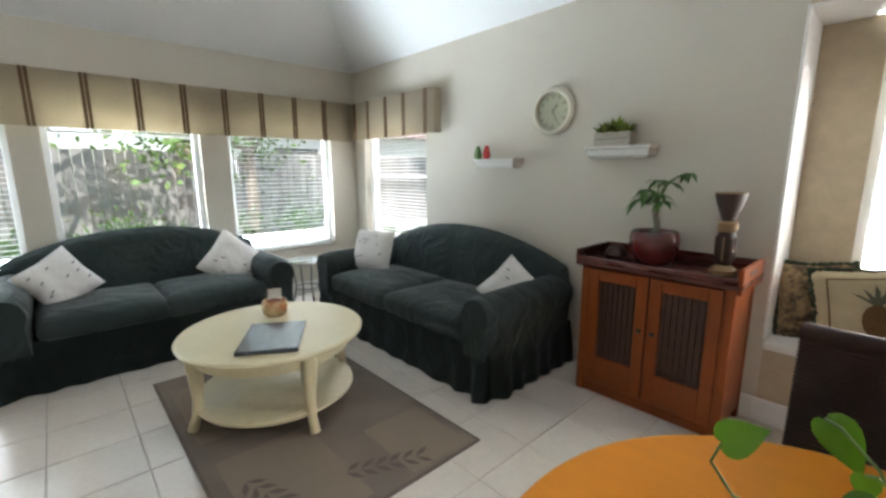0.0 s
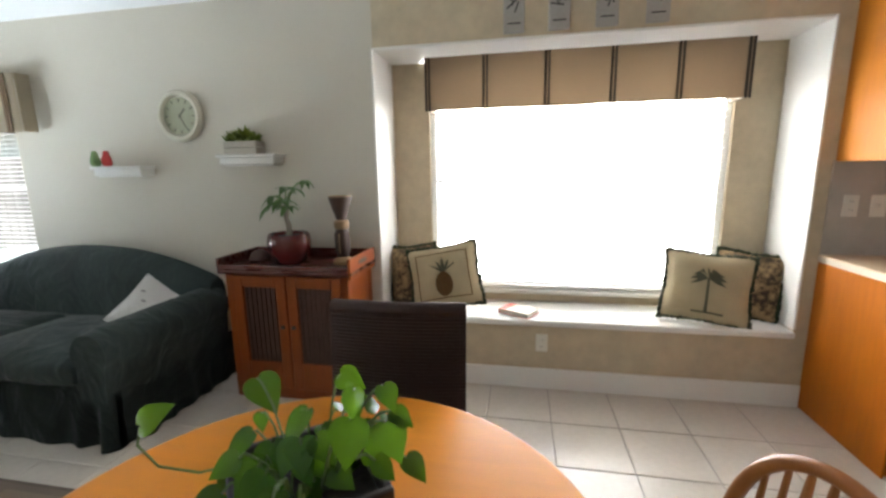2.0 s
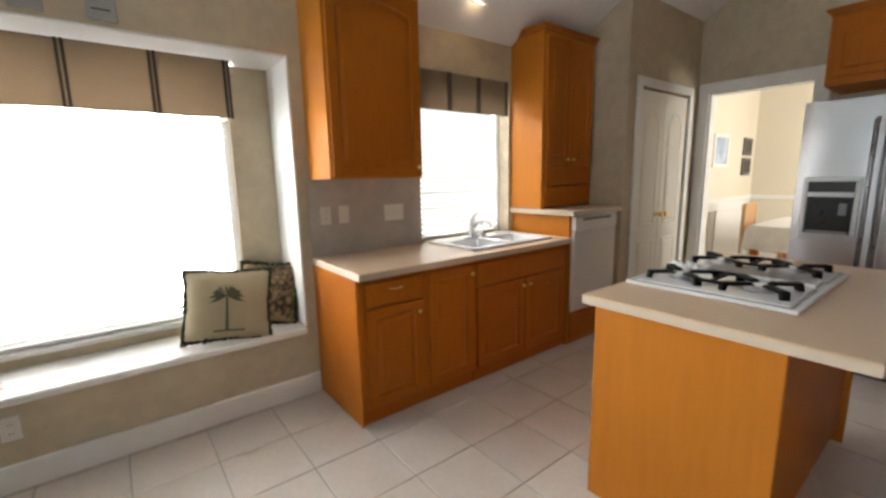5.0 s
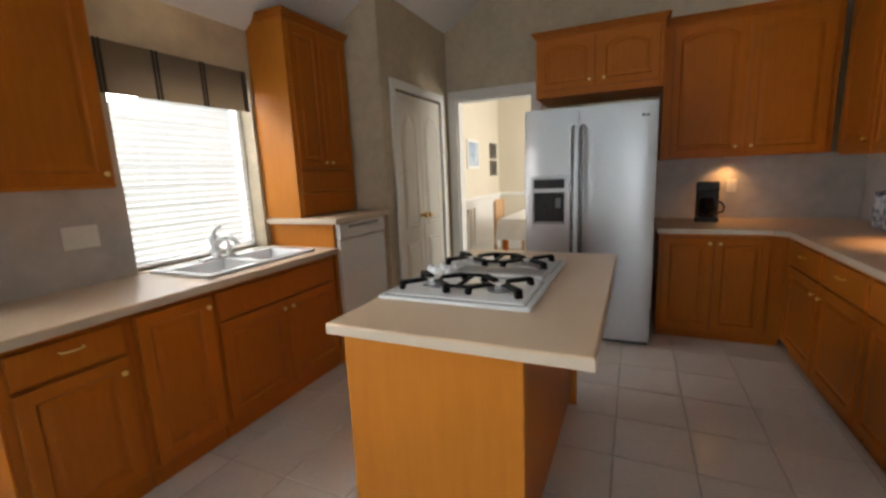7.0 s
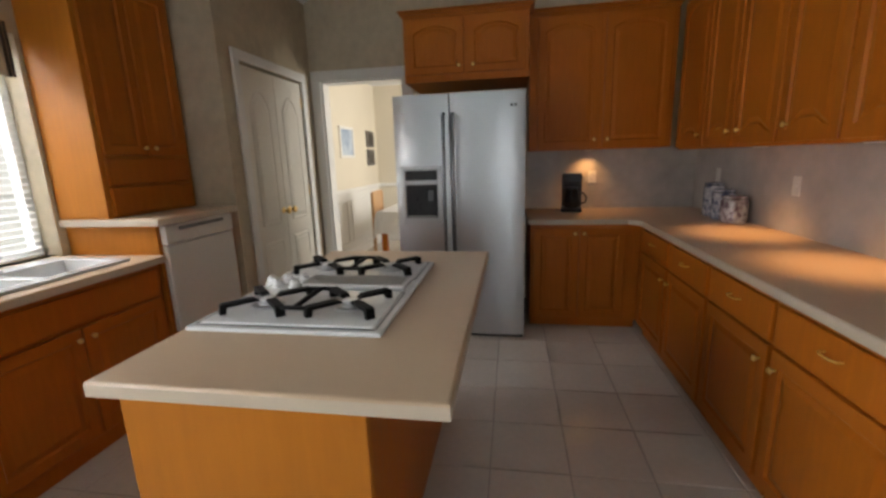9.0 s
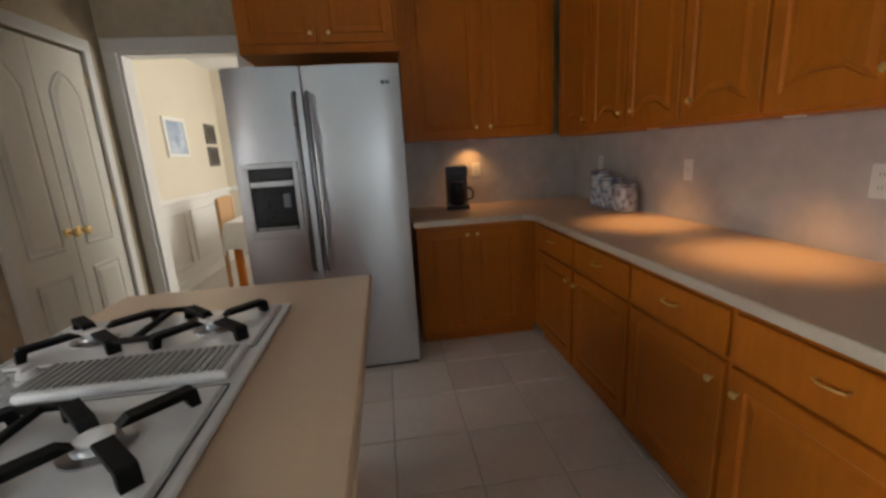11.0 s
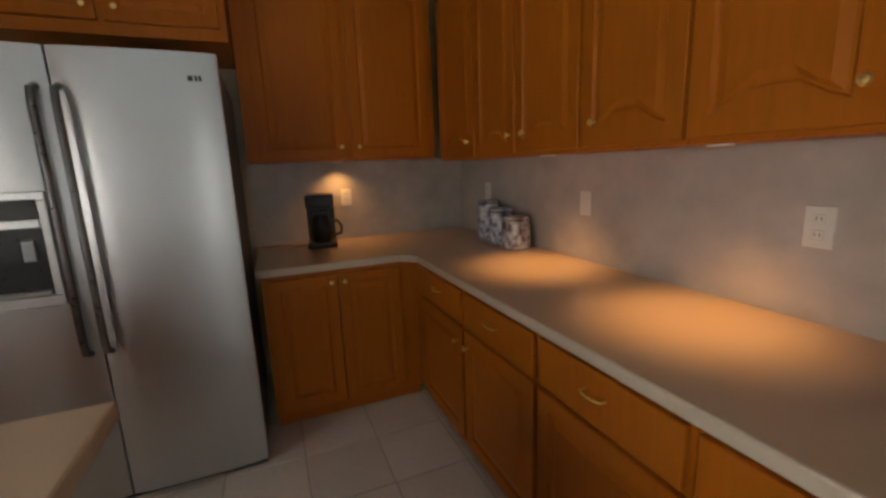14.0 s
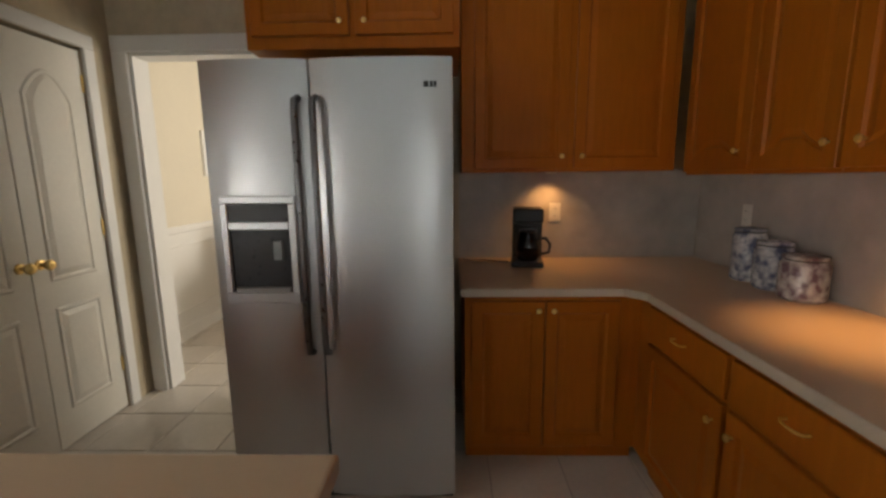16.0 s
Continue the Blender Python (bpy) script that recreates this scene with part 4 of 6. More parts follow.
PORC2 = material("red_blue_porcelain", (0.60, 0.59, 0.57), 0.2, grain=30, vary=0.3, coarse=26, second=(0.16, 0.11, 0.13), spread=0.22, coat=0.4)
for x, y, r, h, mat, word in ((6.385, 0.25, 0.072, 0.245, PORC, "tall blue and white"), (6.215, 0.255, 0.076, 0.205, PORC, "middle blue and white"), (6.04, 0.262, 0.084, 0.175, PORC2, "low red and blue painted")):
    cn = thing("canister", f"{word} porcelain canister with lid on the worktop", "canister", pose(x, y, 0.902), "kitchen canisters")
    part("jar", lathe(bmesh.new(), [(r * 0.86, 0), (r, 0.012), (r, h - 0.03), (r * 0.88, h - 0.012), (r * 0.82, h - 0.008), (r * 0.8, h - 0.004)], 28), mat, cn, smooth=True)
    part("lid", lathe(bmesh.new(), [(r * 0.9, h - 0.006), (r * 0.94, h), (r * 0.9, h + 0.008), (r * 0.3, h + 0.014), (0, h + 0.016)], 28), mat, cn, smooth=True)
    part("seal_ring", tube(bmesh.new(), [(r * 0.86 * math.cos(a / 12 * math.pi), r * 0.86 * math.sin(a / 12 * math.pi), h - 0.008) for a in range(24)], 0.004, 6, True), BLACK, cn)

jr = thing("drink_dispenser", "tall white ceramic drink dispenser with painted fruit", "drink dispenser", pose(4.295, 0.345, 0.902))
part("body", lathe(bmesh.new(), [(0.052, 0), (0.056, 0.01), (0.054, 0.03), (0.052, 0.285), (0.057, 0.31), (0.054, 0.322)], 28), ENAMEL, jr, smooth=True)
part("lid", lathe(bmesh.new(), [(0.058, 0.322), (0.06, 0.332), (0.036, 0.347), (0.014, 0.352), (0.011, 0.361), (0.017, 0.373), (0.011, 0.384), (0, 0.386)], 24), ENAMEL, jr, smooth=True)
FRUIT = material("painted_red_fruit", (0.42, 0.03, 0.015), 0.3, grain=40, vary=0.2, second=(0.46, 0.16, 0.03), spread=0.25)
FRUITLEAF = material("painted_green_leaf", (0.16, 0.20, 0.04), 0.4, grain=40, vary=0.2)
for a, z, r in ((92, 0.082, 0.019), (70, 0.062, 0.018), (80, 0.105, 0.013)):
    place = pose(0.050 * math.cos(radians(a)), 0.050 * math.sin(radians(a)), z, 0, 90, a)
    part("painted_fruit", lathe(bmesh.new(), [(r * 0.8, 0), (r, 0.006), (r * 0.7, 0.013), (0, 0.016)], 16, m=place), FRUIT, jr, "red and yellow fruit relief", True)
for a, z, turn in ((76, 0.122, 20), (98, 0.112, 70), (64, 0.098, -30)):
    c, q = math.cos(radians(a)), math.sin(radians(a))
    part("painted_leaf", leaf_mesh(bmesh.new(), (0.054 * c, 0.054 * q, z), (-q * math.cos(radians(turn)), c * math.cos(radians(turn)), math.sin(radians(turn))), (c, q, 0), 0.026, 0.013, 0.1, 4), FRUITLEAF, jr, "green leaf relief")


# ---- outlets and switches ----
def outlet(m, w=0.072, h=0.115, gang=1, kind="outlet"):
    ob = thing("wall_" + kind, f"ivory {'double ' if gang > 1 else ''}{kind} plate on the wall", kind, m, "wall plates")
    part("plate", boxed(-w / 2, w / 2, -0.006, 0, -h / 2, h / 2, bevel=0.003), PLATE, ob)
    for k in range(gang):
        cx = (k - (gang - 1) / 2) * 0.046
        for z in ((-0.022, 0.022) if kind == "outlet" else (0,)):
            f = part("face", boxed(cx - 0.015, cx + 0.015, -0.009, -0.006, z - 0.014, z + 0.014, bevel=0.002), PLATE, ob)
            if kind == "outlet":
                for dx in (-0.006, 0.006):
                    part("slot", boxed(cx + dx - 0.001, cx + dx + 0.001, -0.0095, -0.008, z - 0.004, z + 0.006), BLACK, f)
            else:
                part("toggle", boxed(cx - 0.004, cx + 0.004, -0.018, -0.008, z - 0.004, z + 0.008, bevel=0.001), PLATE, f)
    return ob


outlet(pose(1.645, N, 0.305))
outlet(pose(3.20, N - 0.009, 1.165))
outlet(pose(3.325, N - 0.009, 1.165), kind="switch")
outlet(pose(3.71, N - 0.009, 1.155), 0.16, 0.115, 3, "switch")
outlet(pose(5.59, S + 0.009, 1.18, 0, 0, 180), kind="switch")
outlet(pose(4.66, S + 0.009, 1.175, 0, 0, 180), 0.075, 0.118)
outlet(pose(6.55, S + 0.009, 1.20, 0, 0, 180))
outlet(pose(E - 0.009, 1.045, 1.19, 0, 0, -90))

# ---- ceiling lights ----
CANGLOW = glow("warm_lamp_face", (1.0, 0.72, 0.42), 9)
for px, py in ((4.31, 4.16),):
    z = EAVE + SLOPE * (N - py)
    tilt = 31.8
    cl = thing("recessed_ceiling_light", "round white recessed ceiling light, lit warm", "ceiling light", pose(px, py, z, tilt), "recessed ceiling lights")
    part("trim_ring", lathe(bmesh.new(), [(0.07, -0.002), (0.095, -0.002), (0.095, -0.012), (0.07, -0.014), (0.066, -0.004)], 28), TRIM, cl, smooth=True)
    part("lamp_face", lathe(bmesh.new(), [(0.062, -0.004), (0.05, -0.01), (0, -0.014)], 24), CANGLOW, cl, "glowing lamp face")
for px, py, zz in ((5.62, 0.36, 1.41), (4.82, 0.36, 1.41), (6.88, 1.1, 1.435)):
    pk = thing("puck_light", "small round puck light under the wall cabinet", "puck light", pose(px, py, zz), "puck lights")
    part("housing", lathe(bmesh.new(), [(0.034, 0), (0.034, -0.005), (0.03, -0.007), (0.0, -0.007)], 20), PLATE, pk, smooth=True)

# ---- pictures above the alcove ----
PLAQUE = material("grey_stone_plaque", (0.42, 0.40, 0.37), 0.7, bump=0.3, grain=60, vary=0.12)
INK = material("black_ink", (0.02, 0.02, 0.02), 0.6, grain=60, vary=0.1)
rng = random.Random(5)
for i, x in enumerate((1.448, 1.692, 1.94, 2.194)):
    pl = thing("wall_plaque", "small grey plaque with black brush strokes above the alcove", "wall plaque", pose(x, N, 2.13), "row of wall plaques")
    part("board", boxed(-0.058, 0.058, -0.018, 0, 0.0, 0.30, bevel=0.004), PLAQUE, pl)
    for k in range(6):
        a = rng.uniform(-40, 40) + (90 if k % 2 else 0)
        cx, cz, ln = rng.uniform(-0.018, 0.018), rng.uniform(0.13, 0.20), rng.uniform(0.018, 0.04)
        part("brush_stroke", boxed(-ln, ln, -0.0205, -0.0178, -0.004, 0.004, m=pose(cx, 0, cz, 0, a, 0)), INK, pl)
    part("caption_bar", boxed(-0.035, 0.035, -0.0205, -0.0178, 0.045, 0.052), INK, pl)

# ---- clock and shelves ----
ct = thing("wall_clock", "round cream wall clock with a pale green face", "clock", pose(-0.745, N, 1.77, 0, 0, 0))
part("rim", lathe(bmesh.new(), [(0.165, 0), (0.17, 0.02), (0.155, 0.042), (0.135, 0.04), (0.125, 0.022), (0.125, 0)], 48, m=pose(0, 0, 0, 90)), material("cream_clock_rim", (0.68, 0.65, 0.54), 0.4, grain=40, vary=0.05), ct, smooth=True)
part("face", lathe(bmesh.new(), [(0.126, 0.010), (0.126, 0.016), (0, 0.0165)], 40, m=pose(0, 0, 0, 90)), material("sage_clock_face", (0.42, 0.43, 0.30), 0.5, grain=30, vary=0.1), ct)
CLOCKINK = material("grey_clock_ink", (0.16, 0.16, 0.13), 0.6, grain=40, vary=0.1)
for k in range(12):
    part("hour_mark", boxed(-0.004, 0.004, -0.019, -0.0155, 0.092, 0.112, m=pose(0, 0, 0, 0, 30 * k, 0)), CLOCKINK, ct)
part("hour_hand", boxed(-0.004, 0.004, -0.021, -0.018, -0.012, 0.06, m=pose(0, 0, 0, 0, 38, 0)), CLOCKINK, ct)
part("minute_hand", boxed(-0.003, 0.003, -0.023, -0.021, -0.015, 0.088, m=pose(0, 0, 0, 0, 152, 0)), CLOCKINK, ct)


def shelf(x, w, z, label):
    ob = thing("wall_shelf", label, "wall shelf", pose(x, N, z), "small white wall shelves")
    part("board", boxed(-w / 2, w / 2, -0.135, 0, -0.018, 0, bevel=0.004), TRIM, ob)
    bm = bmesh.new()
    for o, a, b in ((0.016, -0.062, -0.0185), (0.030, -0.072, -0.062)):
        box(bm, -w / 2 + o, w / 2 - o, -0.135 + o, 0, a, b, bevel=0.005)
    part("cornice", bm, TRIM, ob)
    return ob


shelf(-1.20, 0.41, 1.45, "small white cornice shelf holding shakers")
shelf(-0.215, 0.42, 1.507, "white cornice shelf holding a planter box")
for x, col, word in ((-1.42, (0.22, 0.36, 0.14), "green"), (-1.325, (0.62, 0.05, 0.05), "red")):
    sh = thing("salt_shaker", f"small {word} pear-shaped shaker on the shelf", "shaker", pose(x + 0.02, N - 0.085, 1.45), "shakers on the shelf")
    c = material(word + "_glaze", col, 0.25, grain=30, vary=0.1, coat=0.4)
    part("body", lathe(bmesh.new(), [(0.018, 0), (0.03, 0.015), (0.032, 0.04), (0.022, 0.075), (0.017, 0.095), (0.014, 0.105), (0, 0.108)], 16), c, sh, smooth=True)
pb = thing("planter_box", "small whitewashed wooden box with green succulents", "planter", pose(-0.25, N - 0.075, 1.507))
WASH = material("whitewashed_wood", (0.55, 0.50, 0.42), 0.8, bump=0.3, grain=20, vary=0.2, stretch=(1, 4, 6))
for z in (0.0, 0.042):
    part("board", boxed(-0.115, 0.115, -0.05, 0.05, z + 0.001, z + 0.040, bevel=0.003), WASH, pb)


SUCC = material("yellow_green_succulent", (0.22, 0.30, 0.03), 0.5, grain=40, vary=0.25, per_object=0.3)
rng = random.Random(11)
for k in range(60):
    x, y = rng.uniform(-0.095, 0.095), rng.uniform(-0.04, 0.04)
    a = rng.uniform(0, 6.28)
    part("succulent_leaf", leaf_mesh(bmesh.new(), (x, y, 0.075), (math.cos(a) * 0.6, math.sin(a) * 0.6, 0.7 + rng.random()), (-math.cos(a), -math.sin(a), 0.3), rng.uniform(0.06, 0.11) * (1.2 - abs(x) * 5), 0.034, 0.2, 3), SUCC, pb)

# ---- sofas ----
def soft_box(bm, x0, x1, y0, y1, z0, z1, n=(8, 8, 4), puff=0.02, seed=0.0, r=0.06):
    """A cushion: rounded edges, crowned faces and small creases."""
    made = bmesh.ops.create_grid(bm, x_segments=1, y_segments=1, size=1)["verts"]
    bmesh.ops.delete(bm, geom=made, context="VERTS")
    cx, cy, cz = (x0 + x1) / 2, (y0 + y1) / 2, (z0 + z1) / 2
    hx, hy, hz = (x1 - x0) / 2, (y1 - y0) / 2, (z1 - z0) / 2
    cache = {}

    def vert(u, v, w):
        key = (round(u, 4), round(v, 4), round(w, 4))
        if key not in cache:
            p = Vector((u * hx, v * hy, w * hz))
            q = Vector((max(-hx + r, min(hx - r, p.x)), max(-hy + r, min(hy - r, p.y)), max(-hz + min(r, hz * 0.98), min(hz - min(r, hz * 0.98), p.z))))
            d = p - q
            if d.length > 1e-6:
                p = q + d.normalized() * min(d.length, r)
            p.z += puff * (1 if w > 0 else 0.2) * w * (1 - u * u) * (1 - v * v) * 2
            p += 0.008 * noise.noise_vector(Vector((p.x * 5 + seed, p.y * 5, p.z * 5)))
            cache[key] = bm.verts.new((cx + p.x, cy + p.y, cz + p.z))
        return cache[key]

    nx, ny, nz = n

    def face_grid(fa, na, nb):
        for i in range(na):
            for j in range(nb):
                q = [fa(-1 + 2 * (i + a) / na, -1 + 2 * (j + b) / nb) for a, b in ((0, 0), (1, 0), (1, 1), (0, 1))]
                if len(set(q)) == 4:
                    bm.faces.new(q)

    for w in (-1, 1):
        face_grid(lambda u, v: vert(u, v, w), nx, ny)
        face_grid(lambda u, v: vert(u, w, v), nx, nz)
        face_grid(lambda u, v: vert(w, u, v), ny, nz)
    return bm


def sofa(name, at, length, label, depth=0.92, crest=0.90):
    """A slipcovered camel-back sofa; local x along its front, front at y = 0, back at y = depth."""
    ob = thing(name, label, "sofa", at, "green slipcovered sofas")
    L, arm = length, 0.24
    # skirt with loose folds, hung from the seat line to the floor
    bm = bmesh.new()
    path = []
    cn = 0.05
    for a, b in (((0.02, depth - 0.02), (0.02, 0.02)), ((0.02, 0.02), (L - 0.02, 0.02)), ((L - 0.02, 0.02), (L - 0.02, depth - 0.02))):
        steps = max(8, int((Vector(a) - Vector(b)).length / 0.018))
        path += [Vector(a).lerp(Vector(b), i / steps) for i in range(steps)]
    path.append(Vector((L - 0.02, depth - 0.02)))
    rows = []
    for j in range(7):
        f = j / 6
        row = []
        for p in path:
            s = p.x * 3.1 + p.y * 4.7
            corner = min(math.hypot(p.x - 0.02, p.y - 0.02), math.hypot(p.x - L + 0.02, p.y - 0.02))
            wave = (0.010 + 0.030 * math.exp(-((corner / 0.16) ** 2))) * math.sin(s * 9 + 2.2 * noise.noise((s, 0, 4))) * (1 - f) ** 0.7 + 0.012 * noise.noise((s * 2.2, f, 1))
            out = Vector((p.x - L / 2, (p.y - depth / 2) * L / depth)).normalized()
            front = 1 if p.y < 0.05 else 0.3
            q = p + (Vector((0, -1)) if front == 1 else Vector((1 if p.x > L / 2 else -1, 0))) * (wave + 0.03 * (1 - f))
            row.append(bm.verts.new((q.x, q.y, 0.004 + 0.30 * f)))
        rows.append(row)
    for a, b in zip(rows, rows[1:]):
        for i in range(len(a) - 1):
            bm.faces.new((a[i], a[i + 1], b[i + 1], b[i]))
    bmesh.ops.solidify(bm, geom=bm.faces[:], thickness=0.006)
    part("skirt", bm, GREEN, ob, "gathered dark green skirt", True)
    part("seat_base", soft_box(bmesh.new(), 0.05, L - 0.05, 0.03, depth - 0.05, 0.05, 0.34, (16, 8, 4), 0.0, 2.0, 0.03), GREEN, ob, smooth=True)
    half = (L - 2 * arm) / 2
    for k in range(2):
        part("seat_cushion", soft_box(bmesh.new(), arm - 0.01 + k * half, arm + 0.012 + (k + 1) * half, -0.015, depth - 0.24, 0.315, 0.465, (14, 12, 4), 0.022, 5.0 + k, 0.055), GREEN, ob, smooth=True)
    # camel back
    bm = bmesh.new()
    nx, nz = 36, 12
    grids = []
    for side in (0, 1):
        rows = []
        for j in range(nz + 1):
            f = j / nz
            row = []
            for i in range(nx + 1):
                u = i / nx
                top = crest - 0.20 * (abs(2 * u - 1) ** 2.2) + 0.0
                z = 0.25 + (top - 0.25) * f
                lean = 0.12 * f
                th = 0.17 * (1 - 0.55 * f ** 5)
                y = depth - 0.22 + lean - (0.03 * math.sin(math.pi * f) if side == 0 else 0) + (th if side else 0)
                if side == 0:
                    y += 0.03 * math.exp(-(((u - 0.5) / 0.02) ** 2)) * 0.3
                y = min(y, depth + 0.02)
                if f == 1:
                    y = depth - 0.22 + lean + 0.06
                x = 0.06 + (L - 0.12) * u
                d = 0.011 * noise.noise((x * 4, z * 5, side * 3.0))
                row.append(bm.verts.new((x, y + d, z)))
            rows.append(row)
        grids.append(rows)
        for a, b in zip(rows, rows[1:]):
            for i in range(nx):
                bm.faces.new((a[i], a[i + 1], b[i + 1], b[i]))
    for i in range(nx):
        bm.faces.new((grids[0][nz][i], grids[0][nz][i + 1], grids[1][nz][i + 1], grids[1][nz][i]))
        bm.faces.new((grids[0][0][i], grids[0][0][i + 1], grids[1][0][i + 1], grids[1][0][i]))
    for i in (0, nx):
        for j in range(nz):
            bm.faces.new((grids[0][j][i], grids[0][j + 1][i], grids[1][j + 1][i], grids[1][j][i]))
    part("backrest", bm, GREEN, ob, "camel-backed slipcovered backrest", True)
    for k, (x0, sgn) in enumerate(((0.0, -1), (L - arm, 1))):
        bm = bmesh.new()
        prof = []
        cxr, czr, rr = x0 + arm / 2 + sgn * 0.012, 0.515, 0.125
        for i in range(19):
            a = radians(-35 + 250 * i / 18)
            prof.append((cxr + rr * math.cos(a), czr + rr * math.sin(a) * 0.98))
        prof += [(x0 + 0.02, 0.25), (x0 + arm - 0.02, 0.25)]
        m = 10
        rings = []
        for j in range(m + 1):
            y = 0.0 + (depth - 0.06) * j / m
            sc = 0.82 if j == 0 else 1.0
            ring = []
            for (x, z) in prof:
                xx, zz = cxr + (x - cxr) * sc, 0.44 + (z - 0.44) * (0.92 if j == 0 else 1)
                nv = 0.009 * noise.noise((xx * 6, y * 5, zz * 6))
                ring.append(bm.verts.new((xx + nv, y - (0.012 if j == 0 else 0) + (0.0 if j else 0), zz + nv)))
            rings.append(ring)
        for a, b in zip(rings, rings[1:]):
            for i in range(len(prof)):
                q = (i + 1) % len(prof)
                bm.faces.new((a[i], a[q], b[q], b[i]))
        bm.faces.new(rings[0])
        bm.faces.new(rings[-1])
        part("arm", bm, GREEN, ob, "rolled slipcovered arm", True)
    return ob


sofa("sofa", pose(-2.57, 3.42, 0), 2.10, "dark green slipcovered sofa against the cream wall")
sofa("loveseat", pose(-2.44, 1.28, 0, 0, 0, 90), 1.86, "dark green slipcovered loveseat under the garden windows")


def pillow(name, m, w, h, t, mat, label, group, seed, fringe=None, motif=None, prints=0, sag=0.03):
    """A stuffed pillow; local x and z span it, y is its thickness."""
    ob = thing(name, label, "pillow", m, group)
    n = 14

    def surface(u, v, side):
        pinch = 1 - 0.07 * (1 - abs(u)) * abs(v) ** 3 - 0.0
        pinch2 = 1 - 0.07 * (1 - abs(v)) * abs(u) ** 3
        full = ((1 - u ** 4) * (1 - v ** 4)) ** 0.55 if abs(u) < 1 and abs(v) < 1 else 0
        crease = 0.012 * noise.noise((u * 2.2 + seed, v * 2.2, side * 2.0))
        return Vector((u * w / 2 * pinch2, side * (t / 2 * full + crease * full), h / 2 + v * h / 2 * pinch - sag * (1 - v) * 0.1 * u * u))

    bm = bmesh.new()
    sides = []
    for side in (-1, 1):
        g2 = [[bm.verts.new(surface(-1 + 2 * i / n, -1 + 2 * j / n, side)) for i in range(n + 1)] for j in range(n + 1)]
        for a, b in zip(g2, g2[1:]):
            for i in range(n):
                bm.faces.new((a[i], a[i + 1], b[i + 1], b[i]))
        sides.append(g2)
    bmesh.ops.remove_doubles(bm, verts=bm.verts, dist=0.0005)
    cover = part("cover", bm, mat, ob, smooth=True)
    rg = random.Random(int(seed * 10) + 3)
    if fringe:
        bm = bmesh.new()
        edge = [(-1 + 2 * i / 30, -1) for i in range(30)] + [(1, -1 + 2 * i / 30) for i in range(30)] + [(1 - 2 * i / 30, 1) for i in range(30)] + [(-1, 1 - 2 * i / 30) for i in range(30)]
        for i, (u, v) in enumerate(edge):
            p = surface(u, v, 1)
            a = p + Vector((rg.uniform(-0.004, 0.004), rg.uniform(-0.008, 0.008), rg.uniform(-0.004, 0.004)))
            bmesh.ops.create_icosphere(bm, subdivisions=1, radius=rg.uniform(0.011, 0.017), matrix=Matrix.Translation(a))
        part("fringe", bm, fringe, ob, "dark green tufted fringe")
    for k in range(prints):
        u, v = rg.uniform(-0.75, 0.75), rg.uniform(-0.75, 0.75)
        bm = bmesh.new()
        c, su, sv = surface(u, v, -1), 0.03, 0.014
        for q in range(2):
            uu, vv = u + q * 0.06, v + q * 0.03
            pts = [surface(uu + su * math.cos(a) * 2, vv + sv * math.sin(a) * 2, -1) + Vector((0, -0.003, 0)) for a in (0, 0.8, 1.6, 2.4, 3.2, 4, 4.8, 5.5)]
            bm.faces.new([bm.verts.new(p) for p in pts])
        part("print", bm, PRINT, ob, "small grey printed motif")
    for shape, mt in motif or ():
        bm = bmesh.new()
        for poly in shape:
            bm.faces.new([bm.verts.new(surface(u, v, -1) + Vector((0, -0.007, 0))) for u, v in poly])
        part("woven_motif", bm, mt, ob, "woven picture on the pillow front")
    return ob


WP = "white sofa pillows"
pillow("throw_pillow", pose(-2.23, 3.76, 0.46, -20, 0, 20), 0.42, 0.38, 0.14, PILLOW, "white cotton pillow with small grey prints", WP, 1.1, prints=9)
pillow("throw_pillow", pose(-0.78, 3.83, 0.44, -28, 40, 18), 0.36, 0.34, 0.14, PILLOW, "white cotton pillow tipped on one corner", WP, 2.3, prints=9)
pillow("throw_pillow", pose(-2.86, 1.76, 0.47, -24, -30, 112), 0.36, 0.36, 0.14, PILLOW, "white cotton pillow leaning on the sofa arm", WP, 3.7, prints=9)
pillow("throw_pillow", pose(-2.84, 2.66, 0.44, -26, 40, 78), 0.44, 0.42, 0.14, PILLOW, "white cotton pillow tipped on one corner", WP, 4.9, prints=9)

TAPESTRY = material("cream_tapestry", (0.50, 0.415, 0.26), 0.95, bump=0.6, grain=240, vary=0.14, coarse=7, spread=0.5)
BROWNTAP = material("brown_tapestry", (0.30, 0.20, 0.10), 0.95, bump=0.6, grain=40, vary=0.3, coarse=11, second=(0.045, 0.028, 0.016), spread=0.16)
FRINGE = material("dark_green_fringe", (0.035, 0.05, 0.022), 0.95, bump=0.5, grain=120, vary=0.25)
PALMGREEN = material("grey_green_weave", (0.12, 0.125, 0.08), 0.95, bump=0.4, grain=200, vary=0.2)
PINE = material("pineapple_brown_weave", (0.16, 0.085, 0.025), 0.95, bump=0.5, grain=90, vary=0.3)
palm = [[(-0.035 + 0.002 * i, -0.75 + 0.16 * i), (0.045 - 0.003 * i, -0.75 + 0.16 * i), (0.042 - 0.003 * i, -0.59 + 0.16 * i), (-0.033 + 0.002 * i, -0.59 + 0.16 * i)] for i in range(6)]
for a in (-15, 10, 35, 62, 90, 118, 145, 170, 195):
    c, s_ = math.cos(radians(a)), math.sin(radians(a))
    palm.append([(0, 0.22), (0.22 * c - 0.05 * s_, 0.22 + 0.26 * s_ + 0.05), (0.42 * c, 0.20 + 0.34 * s_ - 0.08), (0.22 * c + 0.03 * s_, 0.18 + 0.22 * s_ - 0.04)])
